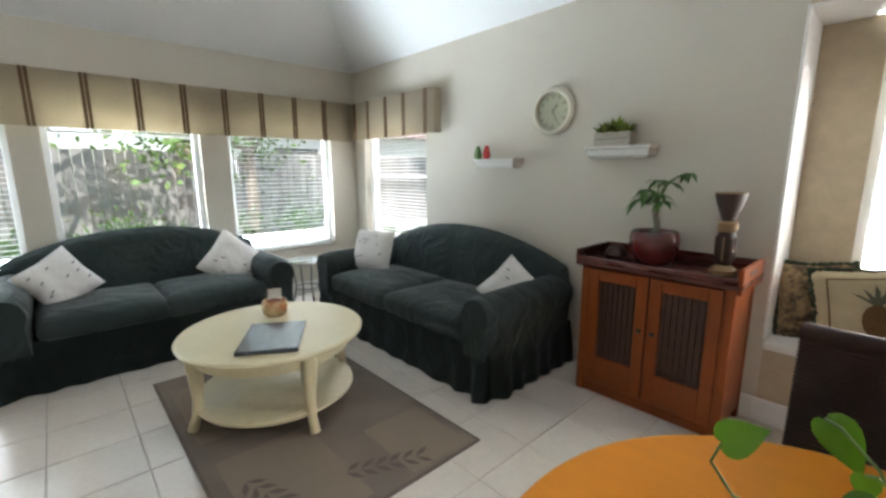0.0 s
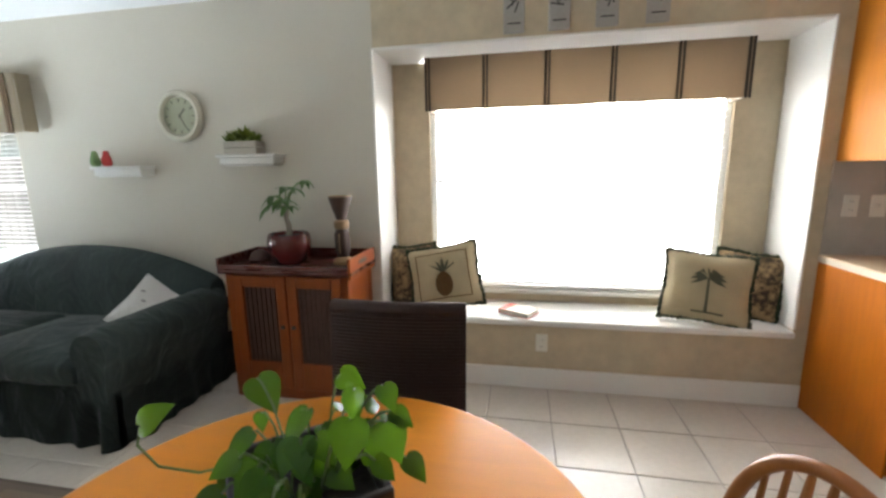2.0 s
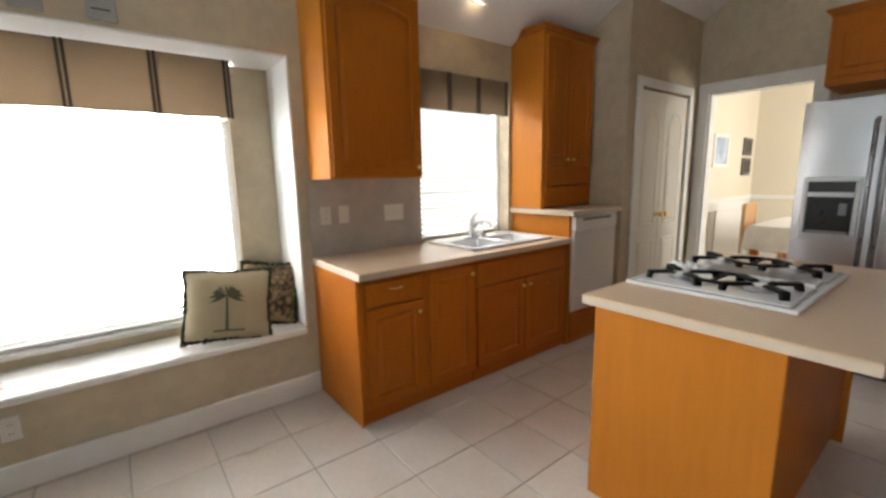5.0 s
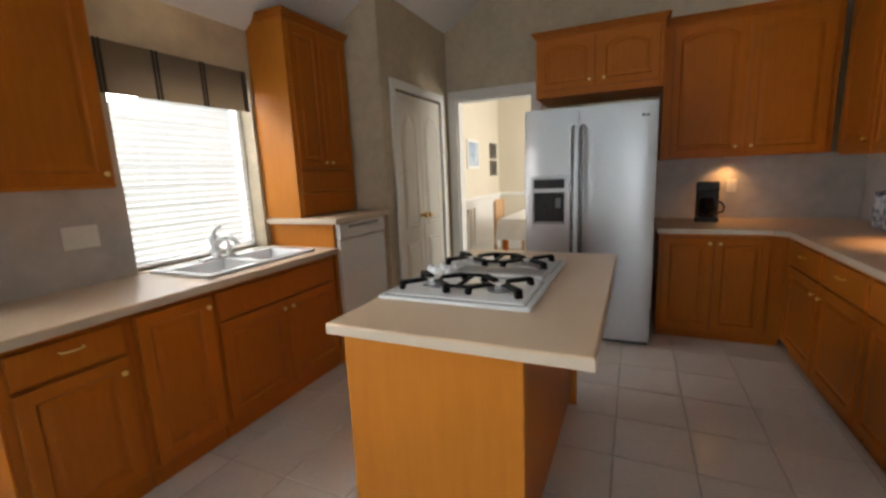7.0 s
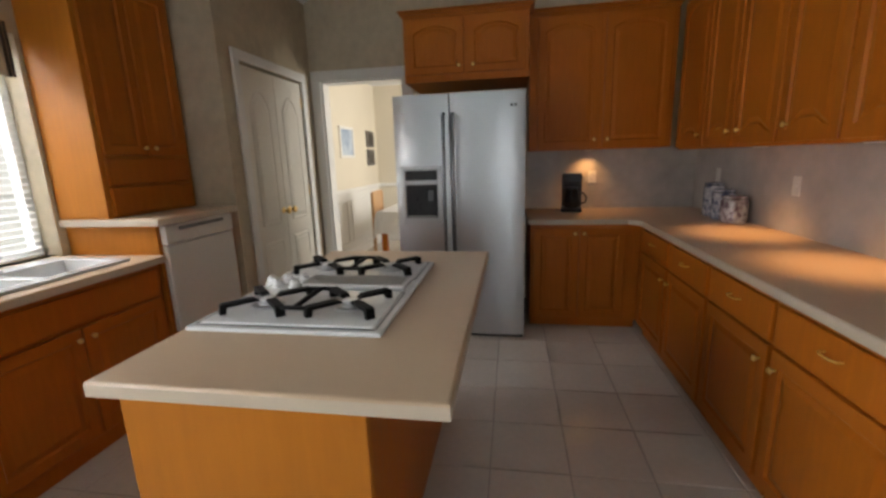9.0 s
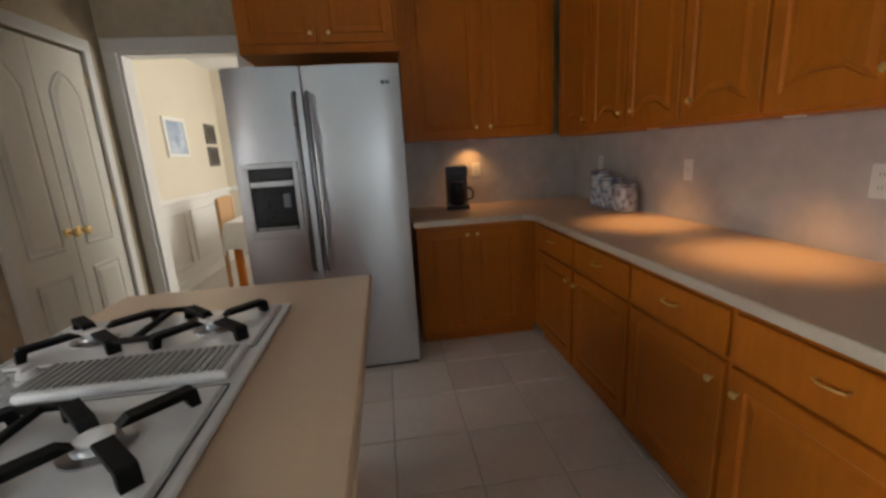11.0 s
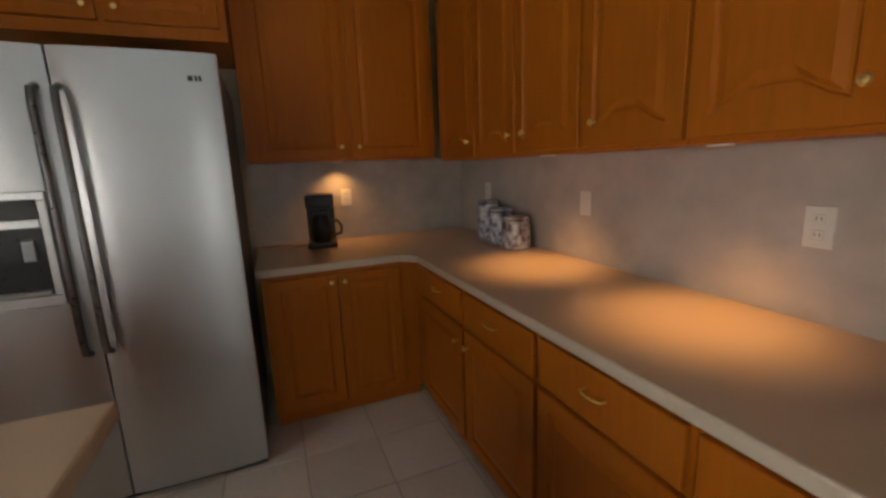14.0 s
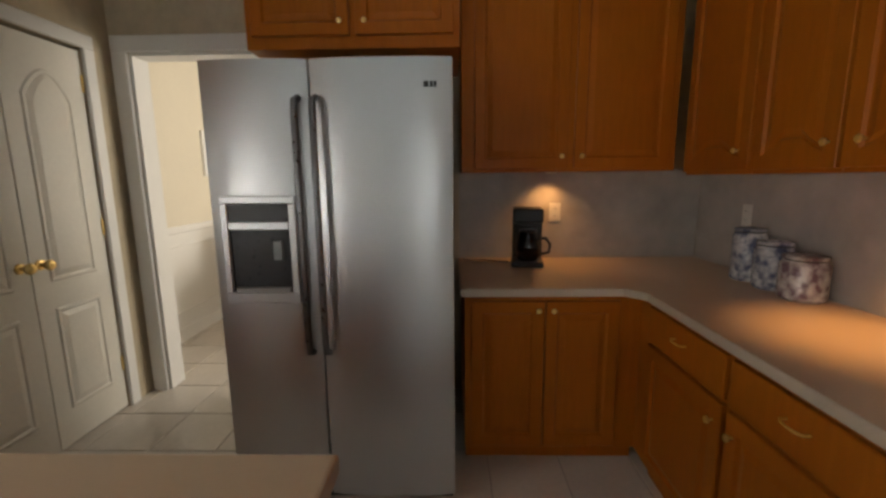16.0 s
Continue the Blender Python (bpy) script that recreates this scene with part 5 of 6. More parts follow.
ground = [[(-0.3 + 0.1 * i, -0.78), (-0.2 + 0.1 * i, -0.78), (-0.2 + 0.1 * i, -0.72), (-0.3 + 0.1 * i, -0.72)] for i in range(7)]
pineapple = [[(0.0, -0.28), (0.24 * math.cos(a / 14 * 6.283), -0.28 + 0.40 * math.sin(a / 14 * 6.283)), (0.24 * math.cos((a + 1) / 14 * 6.283), -0.28 + 0.40 * math.sin((a + 1) / 14 * 6.283))] for a in range(14)]
crown = [[(-0.05, 0.1), (0.05, 0.1), (0.14 * k + 0.06, 0.42 - 0.05 * abs(k)), (0.18 * k, 0.58 - 0.10 * abs(k))] for k in (-2, -1, 0, 1, 2)]
def frame_band(o, w_):
    """Four thin strips inside the pillow's edge."""
    i, quads = o - w_, []
    for k in range(8):
        a, b = -o + 2 * o * k / 8, -o + 2 * o * (k + 1) / 8
        quads += [[(a, i), (b, i), (b, o), (a, o)], [(a, -o), (b, -o), (b, -i), (a, -i)], [(i, a), (o, a), (o, b), (i, b)], [(-o, a), (-i, a), (-i, b), (-o, b)]]
    return quads


TP = "tapestry window seat pillows"
pillow("tapestry_pillow", pose(0.795, 4.60, 0.467, -14, -4, 18), 0.34, 0.41, 0.13, BROWNTAP, "brown tapestry pillow leaning in the alcove corner", TP, 5.5, fringe=FRINGE)
pillow("tapestry_pillow", pose(1.045, 4.47, 0.490, -20, -10, 4), 0.48, 0.42, 0.13, TAPESTRY, "cream tapestry pillow with a woven pineapple and fringe", TP, 6.1, fringe=FRINGE, motif=((pineapple, PINE), (crown, PALMGREEN), (frame_band(0.74, 0.035), PINE)))
pillow("tapestry_pillow", pose(2.575, 4.46, 0.467, -20, 4, -16), 0.47, 0.42, 0.13, TAPESTRY, "cream tapestry pillow with a woven palm and fringe", TP, 7.3, fringe=FRINGE, motif=((palm, PALMGREEN), (ground, PALMGREEN)))
pillow("tapestry_pillow", pose(2.84, 4.61, 0.467, -14, 4, -34), 0.37, 0.40, 0.12, BROWNTAP, "brown tapestry pillow leaning in the alcove corner", TP, 8.8, fringe=FRINGE)

bk = thing("paperback_book", "paperback book with an orange cover on the window seat", "book", pose(1.50, 4.50, 0.462, 0, 0, -28))
part("cover", boxed(-0.105, 0.105, -0.075, 0.075, 0.0, 0.003), material("orange_book_cover", (0.62, 0.10, 0.03), 0.4, grain=40, vary=0.1), bk)
part("pages", boxed(-0.10, 0.10, -0.072, 0.070, 0.003, 0.026), material("cream_pages", (0.70, 0.66, 0.56), 0.8, grain=200, vary=0.08, stretch=(1, 1, 20)), bk)
part("cover", boxed(-0.105, 0.105, -0.075, 0.075, 0.026, 0.029), material("pale_book_cover", (0.66, 0.58, 0.50), 0.4, grain=20, vary=0.2, coarse=14, second=(0.55, 0.30, 0.20), spread=0.3), bk)
part("spine", boxed(-0.1085, -0.105, -0.075, 0.075, 0.0, 0.029), material("red_spine", (0.62, 0.07, 0.03), 0.4, grain=40, vary=0.1), bk)
part("title_bar", boxed(-0.105, -0.055, -0.075, 0.075, 0.029, 0.0296), material("orange_title_band", (0.58, 0.05, 0.012), 0.4, grain=40, vary=0.1), bk)

# ---- hutch with the bonsai and the carved stand ----
ht = thing("wooden_hutch", "red-brown wooden tray-top cabinet with lattice doors", "cabinet", pose(-0.245, 4.01, 0))
HW, HD = 0.79, 0.38
for a, b in ((0.0, 0.05), (HW - 0.05, HW)):
    for c, d in ((0.0, 0.05), (HD - 0.05, HD)):
        part("corner_post", boxed(a, b, c, d, 0.0, 0.80, bevel=0.004), HUTCHWOOD, ht)
part("side_panel", boxed(0.004, 0.022, 0.05, HD - 0.05, 0.06, 0.80), HUTCHWOOD, ht)
part("side_panel", boxed(HW - 0.022, HW - 0.004, 0.05, HD - 0.05, 0.06, 0.80), HUTCHWOOD, ht)
part("back_panel", boxed(0.05, HW - 0.05, HD - 0.02, HD - 0.005, 0.06, 0.80), HUTCHWOOD, ht)
part("bottom", boxed(0.05, HW - 0.05, 0.01, HD - 0.02, 0.05, 0.075), HUTCHWOOD, ht)
part("apron", boxed(0.05, HW - 0.05, 0.012, 0.035, 0.0, 0.05, bevel=0.004), HUTCHWOOD, ht)
part("top_board", boxed(-0.03, HW + 0.03, -0.03, HD + 0.005, 0.80, 0.83, bevel=0.006), HUTCHTOP, ht, "dark mahogany top board")
bm = bmesh.new()
for a, b, c, d, z in ((-0.03, -0.012, -0.03, HD, 0.895), (-0.012, HW + 0.012, HD - 0.018, HD, 0.895), (-0.012, HW + 0.012, -0.03, -0.012, 0.855)):
    box(bm, a, b, c, d, 0.83, z, bevel=0.004)
part("tray_rim", bm, HUTCHTOP, ht, "dark raised tray rim")
rim = part("tray_side", boxed(HW + 0.008, HW + 0.028, -0.03, HD, 0.78, 0.905, bevel=0.005), HUTCHWOOD, ht)
part("hand_slot", boxed(HW + 0.0275, HW + 0.0295, 0.10, 0.22, 0.85, 0.875), BLACK, rim, "dark cut-out hand slot")
for x0, x1 in ((0.055, 0.395), (0.405, 0.745)):
    dr = part("door", bmesh.new(), HUTCHWOOD, ht)
    bm = bmesh.new()
    st = 0.062
    for a, b, c, d in ((x0, x0 + st, 0.08, 0.79), (x1 - st, x1, 0.08, 0.79), (x0 + st, x1 - st, 0.08, 0.25), (x0 + st, x1 - st, 0.72, 0.79)):
        box(bm, a, b, -0.012, 0.012, c, d, bevel=0.003)
    bm.to_mesh(dr.data)
    bm.free()
    part("lattice_panel", boxed(x0 + st, x1 - st, 0.004, 0.01, 0.25, 0.72), MESHDARK, dr, "dark woven lattice panel")
    for k in range(7):
        xx = x0 + st + (x1 - x0 - 2 * st) * (k + 0.5) / 7
        part("lattice_bar", boxed(xx - 0.005, xx + 0.005, -0.004, 0.004, 0.25, 0.72), MESHDARK, dr)
    kx = x1 - 0.03 if x0 < 0.2 else x0 + 0.03
    part("latch", boxed(kx - 0.012, kx + 0.012, -0.026, -0.012, 0.47, 0.49, bevel=0.003), BLACK, dr, "small dark latch")

bs = thing("bonsai_tree", "small money tree in an oxblood glazed pot", "potted plant", pose(0.085, 4.20, 0.83))
part("pot", lathe(bmesh.new(), [(0.085, 0), (0.10, 0.015), (0.128, 0.08), (0.132, 0.135), (0.125, 0.18), (0.118, 0.188), (0.108, 0.18), (0.105, 0.165), (0, 0.162)], 32), POT, bs, smooth=True)
part("soil", lathe(bmesh.new(), [(0.106, 0.164), (0.06, 0.171), (0, 0.173)], 24), SOIL, bs)
part("trunk", tube(bmesh.new(), [(0, 0, 0.16), (0.006, 0.004, 0.22), (-0.006, 0, 0.28), (0.004, -0.004, 0.33), (0.0, 0, 0.37)], [0.02, 0.018, 0.016, 0.014, 0.011], 10), BARK, bs, smooth=True)
rng = random.Random(21)
for k, (dx, dy, dz) in enumerate(((-0.10, -0.02, 0.30), (-0.05, -0.06, 0.36), (0.02, -0.05, 0.34), (0.06, 0.0, 0.40), (0.15, -0.03, 0.45), (-0.02, 0.04, 0.41), (-0.07, 0.03, 0.33), (0.05, -0.07, 0.30))):
    dz += 0.06
    end = Vector((dx, dy, dz))
    part("branch", tube(bmesh.new(), [(0, 0, 0.35), (dx * 0.4, dy * 0.4, 0.35 + (dz - 0.35) * 0.75), end], [0.006, 0.004, 0.003], 6), STEM, bs, smooth=True)
    for j in range(6):
        a = j / 6 * 6.283 + rng.random()
        part("leaf", leaf_mesh(bmesh.new(), end, (math.cos(a), math.sin(a), 0.05 + rng.uniform(-0.6, 0.1)), (0, 0, 1), rng.uniform(0.07, 0.12), rng.uniform(0.028, 0.04), 0.35, 4), BONSAILEAF, bs)

vs = thing("carved_candle_stand", "carved dark wood and tan turned candle stand", "candle stand", pose(0.43, 4.22, 0.83))
part("foot", lathe(bmesh.new(), [(0.062, 0), (0.062, 0.018), (0.045, 0.035), (0.03, 0.045)], 24), TANWOOD, vs, smooth=True)
part("stem", lathe(bmesh.new(), [(0.034, 0.045), (0.042, 0.08), (0.045, 0.14), (0.04, 0.20), (0.036, 0.215)], 20), DRUM, vs, smooth=True)
part("collar", lathe(bmesh.new(), [(0.038, 0.215), (0.046, 0.225), (0.046, 0.262), (0.034, 0.272)], 20), TANWOOD, vs, smooth=True)
part("cup", lathe(bmesh.new(), [(0.03, 0.272), (0.038, 0.30), (0.056, 0.35), (0.07, 0.40), (0.07, 0.41), (0.058, 0.41), (0.05, 0.36), (0, 0.34)], 24), DRUM, vs, smooth=True)
part("rim", tube(bmesh.new(), [(0.064 * math.cos(a / 10 * math.pi), 0.064 * math.sin(a / 10 * math.pi), 0.411) for a in range(20)], 0.006, 6, True), TANWOOD, vs)
for k in range(9):
    a = k / 9 * 6.283
    part("inlay", boxed(-0.004, 0.004, -0.048, -0.040, 0.07, 0.19, m=pose(0, 0, 0, 0, 0, math.degrees(a))), TANWOOD if k % 3 == 0 else DRUM, vs)
fg = thing("dark_figurine", "small dark lump-shaped ornament on the hutch", "ornament", pose(-0.14, 4.22, 0.83))
part("body", lathe(bmesh.new(), [(0.06, 0), (0.07, 0.02), (0.055, 0.05), (0.03, 0.07), (0, 0.078)], 18), DRUM, fg, smooth=True)

# ---- coffee table, rug, side table ----
cf2 = thing("coffee_table", "round antique-cream coffee table with cabriole legs", "coffee table", pose(-1.365, 2.55, 0.008, 0, 0, -44))
CR = 0.50
part("tabletop", lathe(bmesh.new(), [(0, 0.425), (CR - 0.02, 0.425), (CR, 0.435), (CR + 0.004, 0.447), (CR - 0.006, 0.458), (0, 0.46)], 64), CREAMWOOD, cf2, smooth=True)
part("apron", lathe(bmesh.new(), [(CR - 0.09, 0.36), (CR - 0.075, 0.355), (CR - 0.07, 0.425), (CR - 0.10, 0.425), (CR - 0.10, 0.36)], 56), CREAMWOOD, cf2, smooth=True)
part("lower_shelf", lathe(bmesh.new(), [(0, 0.085), (0.42, 0.085), (0.435, 0.095), (0.435, 0.108), (0.42, 0.115), (0, 0.115)], 56), CREAMWOOD, cf2, smooth=True)
for k in range(4):
    a = radians(45 + 90 * k)
    d = Vector((math.cos(a), math.sin(a), 0))
    pts, rad = [], []
    for f, r_, w in ((0, 0.420, 0.042), (0.15, 0.426, 0.043), (0.35, 0.421, 0.036), (0.6, 0.420, 0.029), (0.82, 0.436, 0.024), (1.0, 0.462, 0.026)):
        pts.append(d * r_ + Vector((0, 0, 0.425 * (1 - f) + 0.003 * f)))
        rad.append(w)
    part("leg", tube(bmesh.new(), pts, rad, 14), CREAMWOOD, cf2, "curved cabriole leg", True)
rg_ = thing("area_rug", "taupe area rug with leaf pattern under the coffee table", "rug", pose(0, 0, 0))
part("rug_body", boxed(-2.09, -0.29, 2.03, 3.14, 0.0005, 0.008, bevel=0.003), RUG, rg_)
bd = bmesh.new()
for a, b, c, d in ((-2.10, -0.28, 2.02, 2.035), (-2.10, -0.28, 3.135, 3.15), (-2.10, -2.085, 2.035, 3.135), (-0.295, -0.28, 2.035, 3.135)):
    box(bd, a, b, c, d, 0.0005, 0.009)
part("binding", bd, RUGLEAF, rg_, "dark bound edge")
for x0, x1, y0, y1, mt in ((-1.0, -0.34, 2.1, 2.55, RUGTAN), (-1.9, -1.2, 2.08, 2.4, RUGTAN), (-0.75, -0.32, 2.75, 3.1, RUGTAN), (-2.0, -1.5, 2.6, 3.05, RUGTAN)):
    part("woven_patch", boxed(x0, x1, y0, y1, 0.008, 0.0086), mt, rg_, "tan woven patch")
for sx, sy, ang, n in ((-0.45, 2.70, 67, 6), (-0.62, 2.22, 20, 5)):
    for k in range(n):
        for s_ in (-1, 1):
            bm = bmesh.new()
            o = Vector((sx, sy)) + Vector((math.cos(radians(ang)), math.sin(radians(ang)))) * 0.065 * (k - n / 2)
            t_ = radians(ang + s_ * 38)
            d, q = Vector((math.cos(t_), math.sin(t_))), Vector((-math.sin(t_), math.cos(t_)))
            pts = [o, o + d * 0.05 + q * 0.016, o + d * 0.095, o + d * 0.05 - q * 0.016]
            bm.faces.new([bm.verts.new((p.x, p.y, 0.0125)) for p in pts])
            part("woven_leaf", bm, RUGLEAF, rg_, "dark woven leaf")

al = thing("photo_album", "dark blue-grey album lying on the coffee table", "album", pose(-1.185, 2.48, 0.468, 0, 0, 60))
part("cover", boxed(-0.15, 0.15, -0.205, 0.205, 0.0, 0.022, bevel=0.003), material("blue_grey_leatherette", (0.05, 0.058, 0.075), 0.25, grain=60, vary=0.15, bump=0.1, coat=0.4), al)
part("pages", boxed(-0.14, 0.152, -0.20, 0.20, 0.005, 0.017), material("grey_page_edges", (0.35, 0.35, 0.34), 0.8, grain=100, vary=0.1), al)
bw = thing("candle_bowl", "amber and cream glass jar with a card on the coffee table", "jar", pose(-1.57, 2.64, 0.468))
part("jar", lathe(bmesh.new(), [(0.05, 0), (0.072, 0.02), (0.08, 0.06), (0.072, 0.095), (0.066, 0.10), (0.06, 0.095), (0.06, 0.07), (0, 0.07)], 24), material("cream_amber_glaze", (0.62, 0.48, 0.26), 0.25, grain=20, vary=0.3, coarse=14, second=(0.28, 0.09, 0.02), spread=0.25, coat=0.4), bw, smooth=True)
part("filling", lathe(bmesh.new(), [(0.058, 0.075), (0.04, 0.10), (0, 0.108)], 18), material("red_brown_potpourri", (0.28, 0.08, 0.03), 0.8, bump=0.8, grain=60, vary=0.3), bw)
part("card", boxed(-0.04, 0.04, 0.0, 0.003, 0.07, 0.165, m=pose(0, 0, 0, -8, 0, 60)), PLATE, bw, "white folded card")
st = thing("side_table", "small glass-topped metal side table between the sofas", "side table", pose(-2.86, 3.44, 0))
part("glass_top", lathe(bmesh.new(), [(0, 0.50), (0.19, 0.50), (0.195, 0.505), (0.19, 0.51), (0, 0.51)], 40), SMOKED, st, smooth=True)
for k in range(4):
    a = radians(45 + 90 * k)
    part("leg", tube(bmesh.new(), [(0.15 * math.cos(a), 0.15 * math.sin(a), 0.50), (0.11 * math.cos(a), 0.11 * math.sin(a), 0.25), (0.16 * math.cos(a), 0.16 * math.sin(a), 0.0)], 0.008, 8), DARKSTEEL, st, smooth=True)
part("ring", tube(bmesh.new(), [(0.115 * math.cos(a / 12 * math.pi), 0.115 * math.sin(a / 12 * math.pi), 0.24) for a in range(24)], 0.006, 6, True), DARKSTEEL, st)

# ---- dining table by the window, its chairs and the pothos ----
dt = thing("round_dining_table", "round glossy orange pine pedestal table", "dining table", pose(1.15, 2.345, 0))
part("tabletop", lathe(bmesh.new(), [(0, 0.72), (0.536, 0.72), (0.549, 0.728), (0.553, 0.738), (0.547, 0.747), (0.537, 0.75), (0, 0.75)], 72), TABLEWOOD, dt, smooth=True)
part("pedestal", lathe(bmesh.new(), [(0.11, 0.72), (0.10, 0.69), (0.05, 0.62), (0.06, 0.5), (0.085, 0.36), (0.07, 0.26), (0.09, 0.2), (0.09, 0.14), (0, 0.14)], 28), TABLEWOOD, dt, smooth=True)
for k in range(4):
    a = radians(45 + 90 * k)
    part("foot", tube(bmesh.new(), [(0.06 * math.cos(a), 0.06 * math.sin(a), 0.19), (0.2 * math.cos(a), 0.2 * math.sin(a), 0.13), (0.34 * math.cos(a), 0.34 * math.sin(a), 0.035), (0.38 * math.cos(a), 0.38 * math.sin(a), 0.026)], [0.04, 0.035, 0.028, 0.024], 10), TABLEWOOD, dt, smooth=True)

dc = thing("woven_dining_chair", "dark brown woven high-backed chair at the table", "chair", pose(1.115, 3.06, 0, 0, 0, 2))
back = part("backrest", bmesh.new(), WICKER, dc, "dark woven back")
bm = bmesh.new()
n = 16
rows = []
for j in range(13):
    f = j / 12
    z = 0.46 + 0.48 * f
    y = -0.02 + 0.05 * f
    rows.append((z, y))
lastf = None
for side in (0, 1):
    grid = [[bm.verts.new((-0.225 + 0.45 * i / n, y + (0.035 if side else 0) - 0.02 * math.sin(math.pi * i / n) * (1 if not side else 0.6), z)) for i in range(n + 1)] for z, y in rows]
    for a, b in zip(grid, grid[1:]):
        for i in range(n):
            bm.faces.new((a[i], a[i + 1], b[i + 1], b[i]))
    if lastf:
        for i in range(n):
            for r_ in (0, -1):
                bm.faces.new((lastf[r_][i], lastf[r_][i + 1], grid[r_][i + 1], grid[r_][i]))
        for j in range(12):
            for c in (0, -1):
                bm.faces.new((lastf[j][c], lastf[j + 1][c], grid[j + 1][c], grid[j][c]))
    lastf = grid
bm.to_mesh(back.data)
bm.free()
back.data.shade_smooth()
back.data.set_sharp_from_angle(angle=radians(40))
for z in [0.915 - 0.0115 * k for k in range(38)]:
    f = (z - 0.46) / 0.48
    y = -0.02 + 0.05 * f
    part("weave_band", tube(bmesh.new(), [(-0.228 + 0.456 * i / 8, y - 0.02 * math.sin(math.pi * i / 8) + 0.0005, z) for i in range(9)], 0.0045, 5), WICKER, back)
part("top_roll", tube(bmesh.new(), [(-0.225 + 0.45 * i / 10, 0.045 - 0.016 * math.sin(math.pi * i / 10), 0.94) for i in range(11)], 0.026, 10), WICKER, back, "rolled woven top edge", True)
part("seat", soft_box(bmesh.new(), -0.23, 0.23, -0.46, 0.0, 0.40, 0.47, (8, 8, 2), 0.012, 9.0, 0.03), WICKER, dc, smooth=True)
for x in (-0.20, 0.20):
    for y in (-0.42, -0.01):
        part("leg", boxed(x - 0.02, x + 0.02, y - 0.02, y + 0.02, 0.0, 0.41, bevel=0.004), DRUM, dc)

wc = thing("windsor_chair", "oak hoop-back chair with turned spindles", "chair", pose(1.85, 2.49, 0, 0, 0, 116))
part("seat", soft_box(bmesh.new(), -0.21, 0.21, -0.20, 0.20, 0.42, 0.46, (10, 10, 2), 0.004, 3.0, 0.02), CHAIRWOOD, wc, "saddled oak seat", True)


def hoop(u):
    """The bow of the back: u from 0 to 1."""
    a = math.pi * u
    x = -0.165 * math.cos(a) * (1 + 0.10 * math.sin(a))
    z = 0.46 + 0.375 * math.sin(a) ** 0.62
    return Vector((x, -0.17 - 0.20 * (z - 0.46), z))


bow = [hoop(i / 28) for i in range(29)]
part("bow", tube(bmesh.new(), bow, 0.0155, 10), CHAIRWOOD, wc, smooth=True)
for k in range(7):
    x = -0.105 + 0.035 * k
    xt = x * 1.05
    z = 0.46 + 0.375 * max(0.0, 1 - (abs(xt) / 0.178) ** 2) ** 0.31
    low, high = Vector((x, -0.17, 0.455)), Vector((xt, -0.17 - 0.20 * (z - 0.46), z))
    prof = [0.006, 0.008, 0.013, 0.011, 0.007, 0.006]
    if k in (2, 3, 4):
        prof = [0.006, 0.008, 0.013, 0.018, 0.010, 0.006]
    part("spindle", tube(bmesh.new(), [low.lerp(high, i / 5) for i in range(6)], prof, 8), CHAIRWOOD, wc, "turned spindle", True)
for sx in (-1, 1):
    for sy in (-1, 1):
        part("leg", tube(bmesh.new(), [(sx * 0.15, sy * 0.14, 0.43), (sx * 0.165, sy * 0.155, 0.3), (sx * 0.18, sy * 0.17, 0.15), (sx * 0.2, sy * 0.19, 0.0)], [0.014, 0.019, 0.02, 0.012], 10), CHAIRWOOD, wc, "turned splayed leg", True)
    part("stretcher", tube(bmesh.new(), [(sx * 0.18, -0.17, 0.17), (sx * 0.18, 0.0, 0.17), (sx * 0.18, 0.17, 0.17)], [0.008, 0.013, 0.008], 8), CHAIRWOOD, wc, smooth=True)
part("stretcher", tube(bmesh.new(), [(-0.18, 0, 0.17), (0, 0, 0.17), (0.18, 0, 0.17)], [0.008, 0.013, 0.008], 8), CHAIRWOOD, wc, smooth=True)

pp = thing("pothos_plant", "trailing green pothos in a dark square planter", "potted plant", pose(1.15, 2.41, 0.751))
bm = bmesh.new()
for a, b, c, d in ((-0.12, 0.12, -0.12, -0.106), (-0.12, 0.12, 0.106, 0.12), (-0.12, -0.106, -0.106, 0.106), (0.106, 0.12, -0.106, 0.106)):
    box(bm, a, b, c, d, 0.0, 0.135, bevel=0.003)
box(bm, -0.106, 0.106, -0.106, 0.106, 0.0, 0.01)
part("planter", bm, DARKPOT, pp, "dark square planter", m=pose(0, 0, 0, 0, 0, 38))
part("soil", boxed(-0.105, 0.105, -0.105, 0.105, 0.012, 0.108), SOIL, pp, m=pose(0, 0, 0, 0, 0, 38))
part("glass_marble", lathe(bmesh.new(), [(0.002, 0), (0.014, 0.006), (0.016, 0.015), (0.010, 0.025), (0, 0.028)], 14, (0.05, 0.05, 0.108)), material("blue_glass_bead", (0.35, 0.5, 0.6), 0.1, grain=20, vary=0.2, coat=0.6), pp)
rng = random.Random(8)


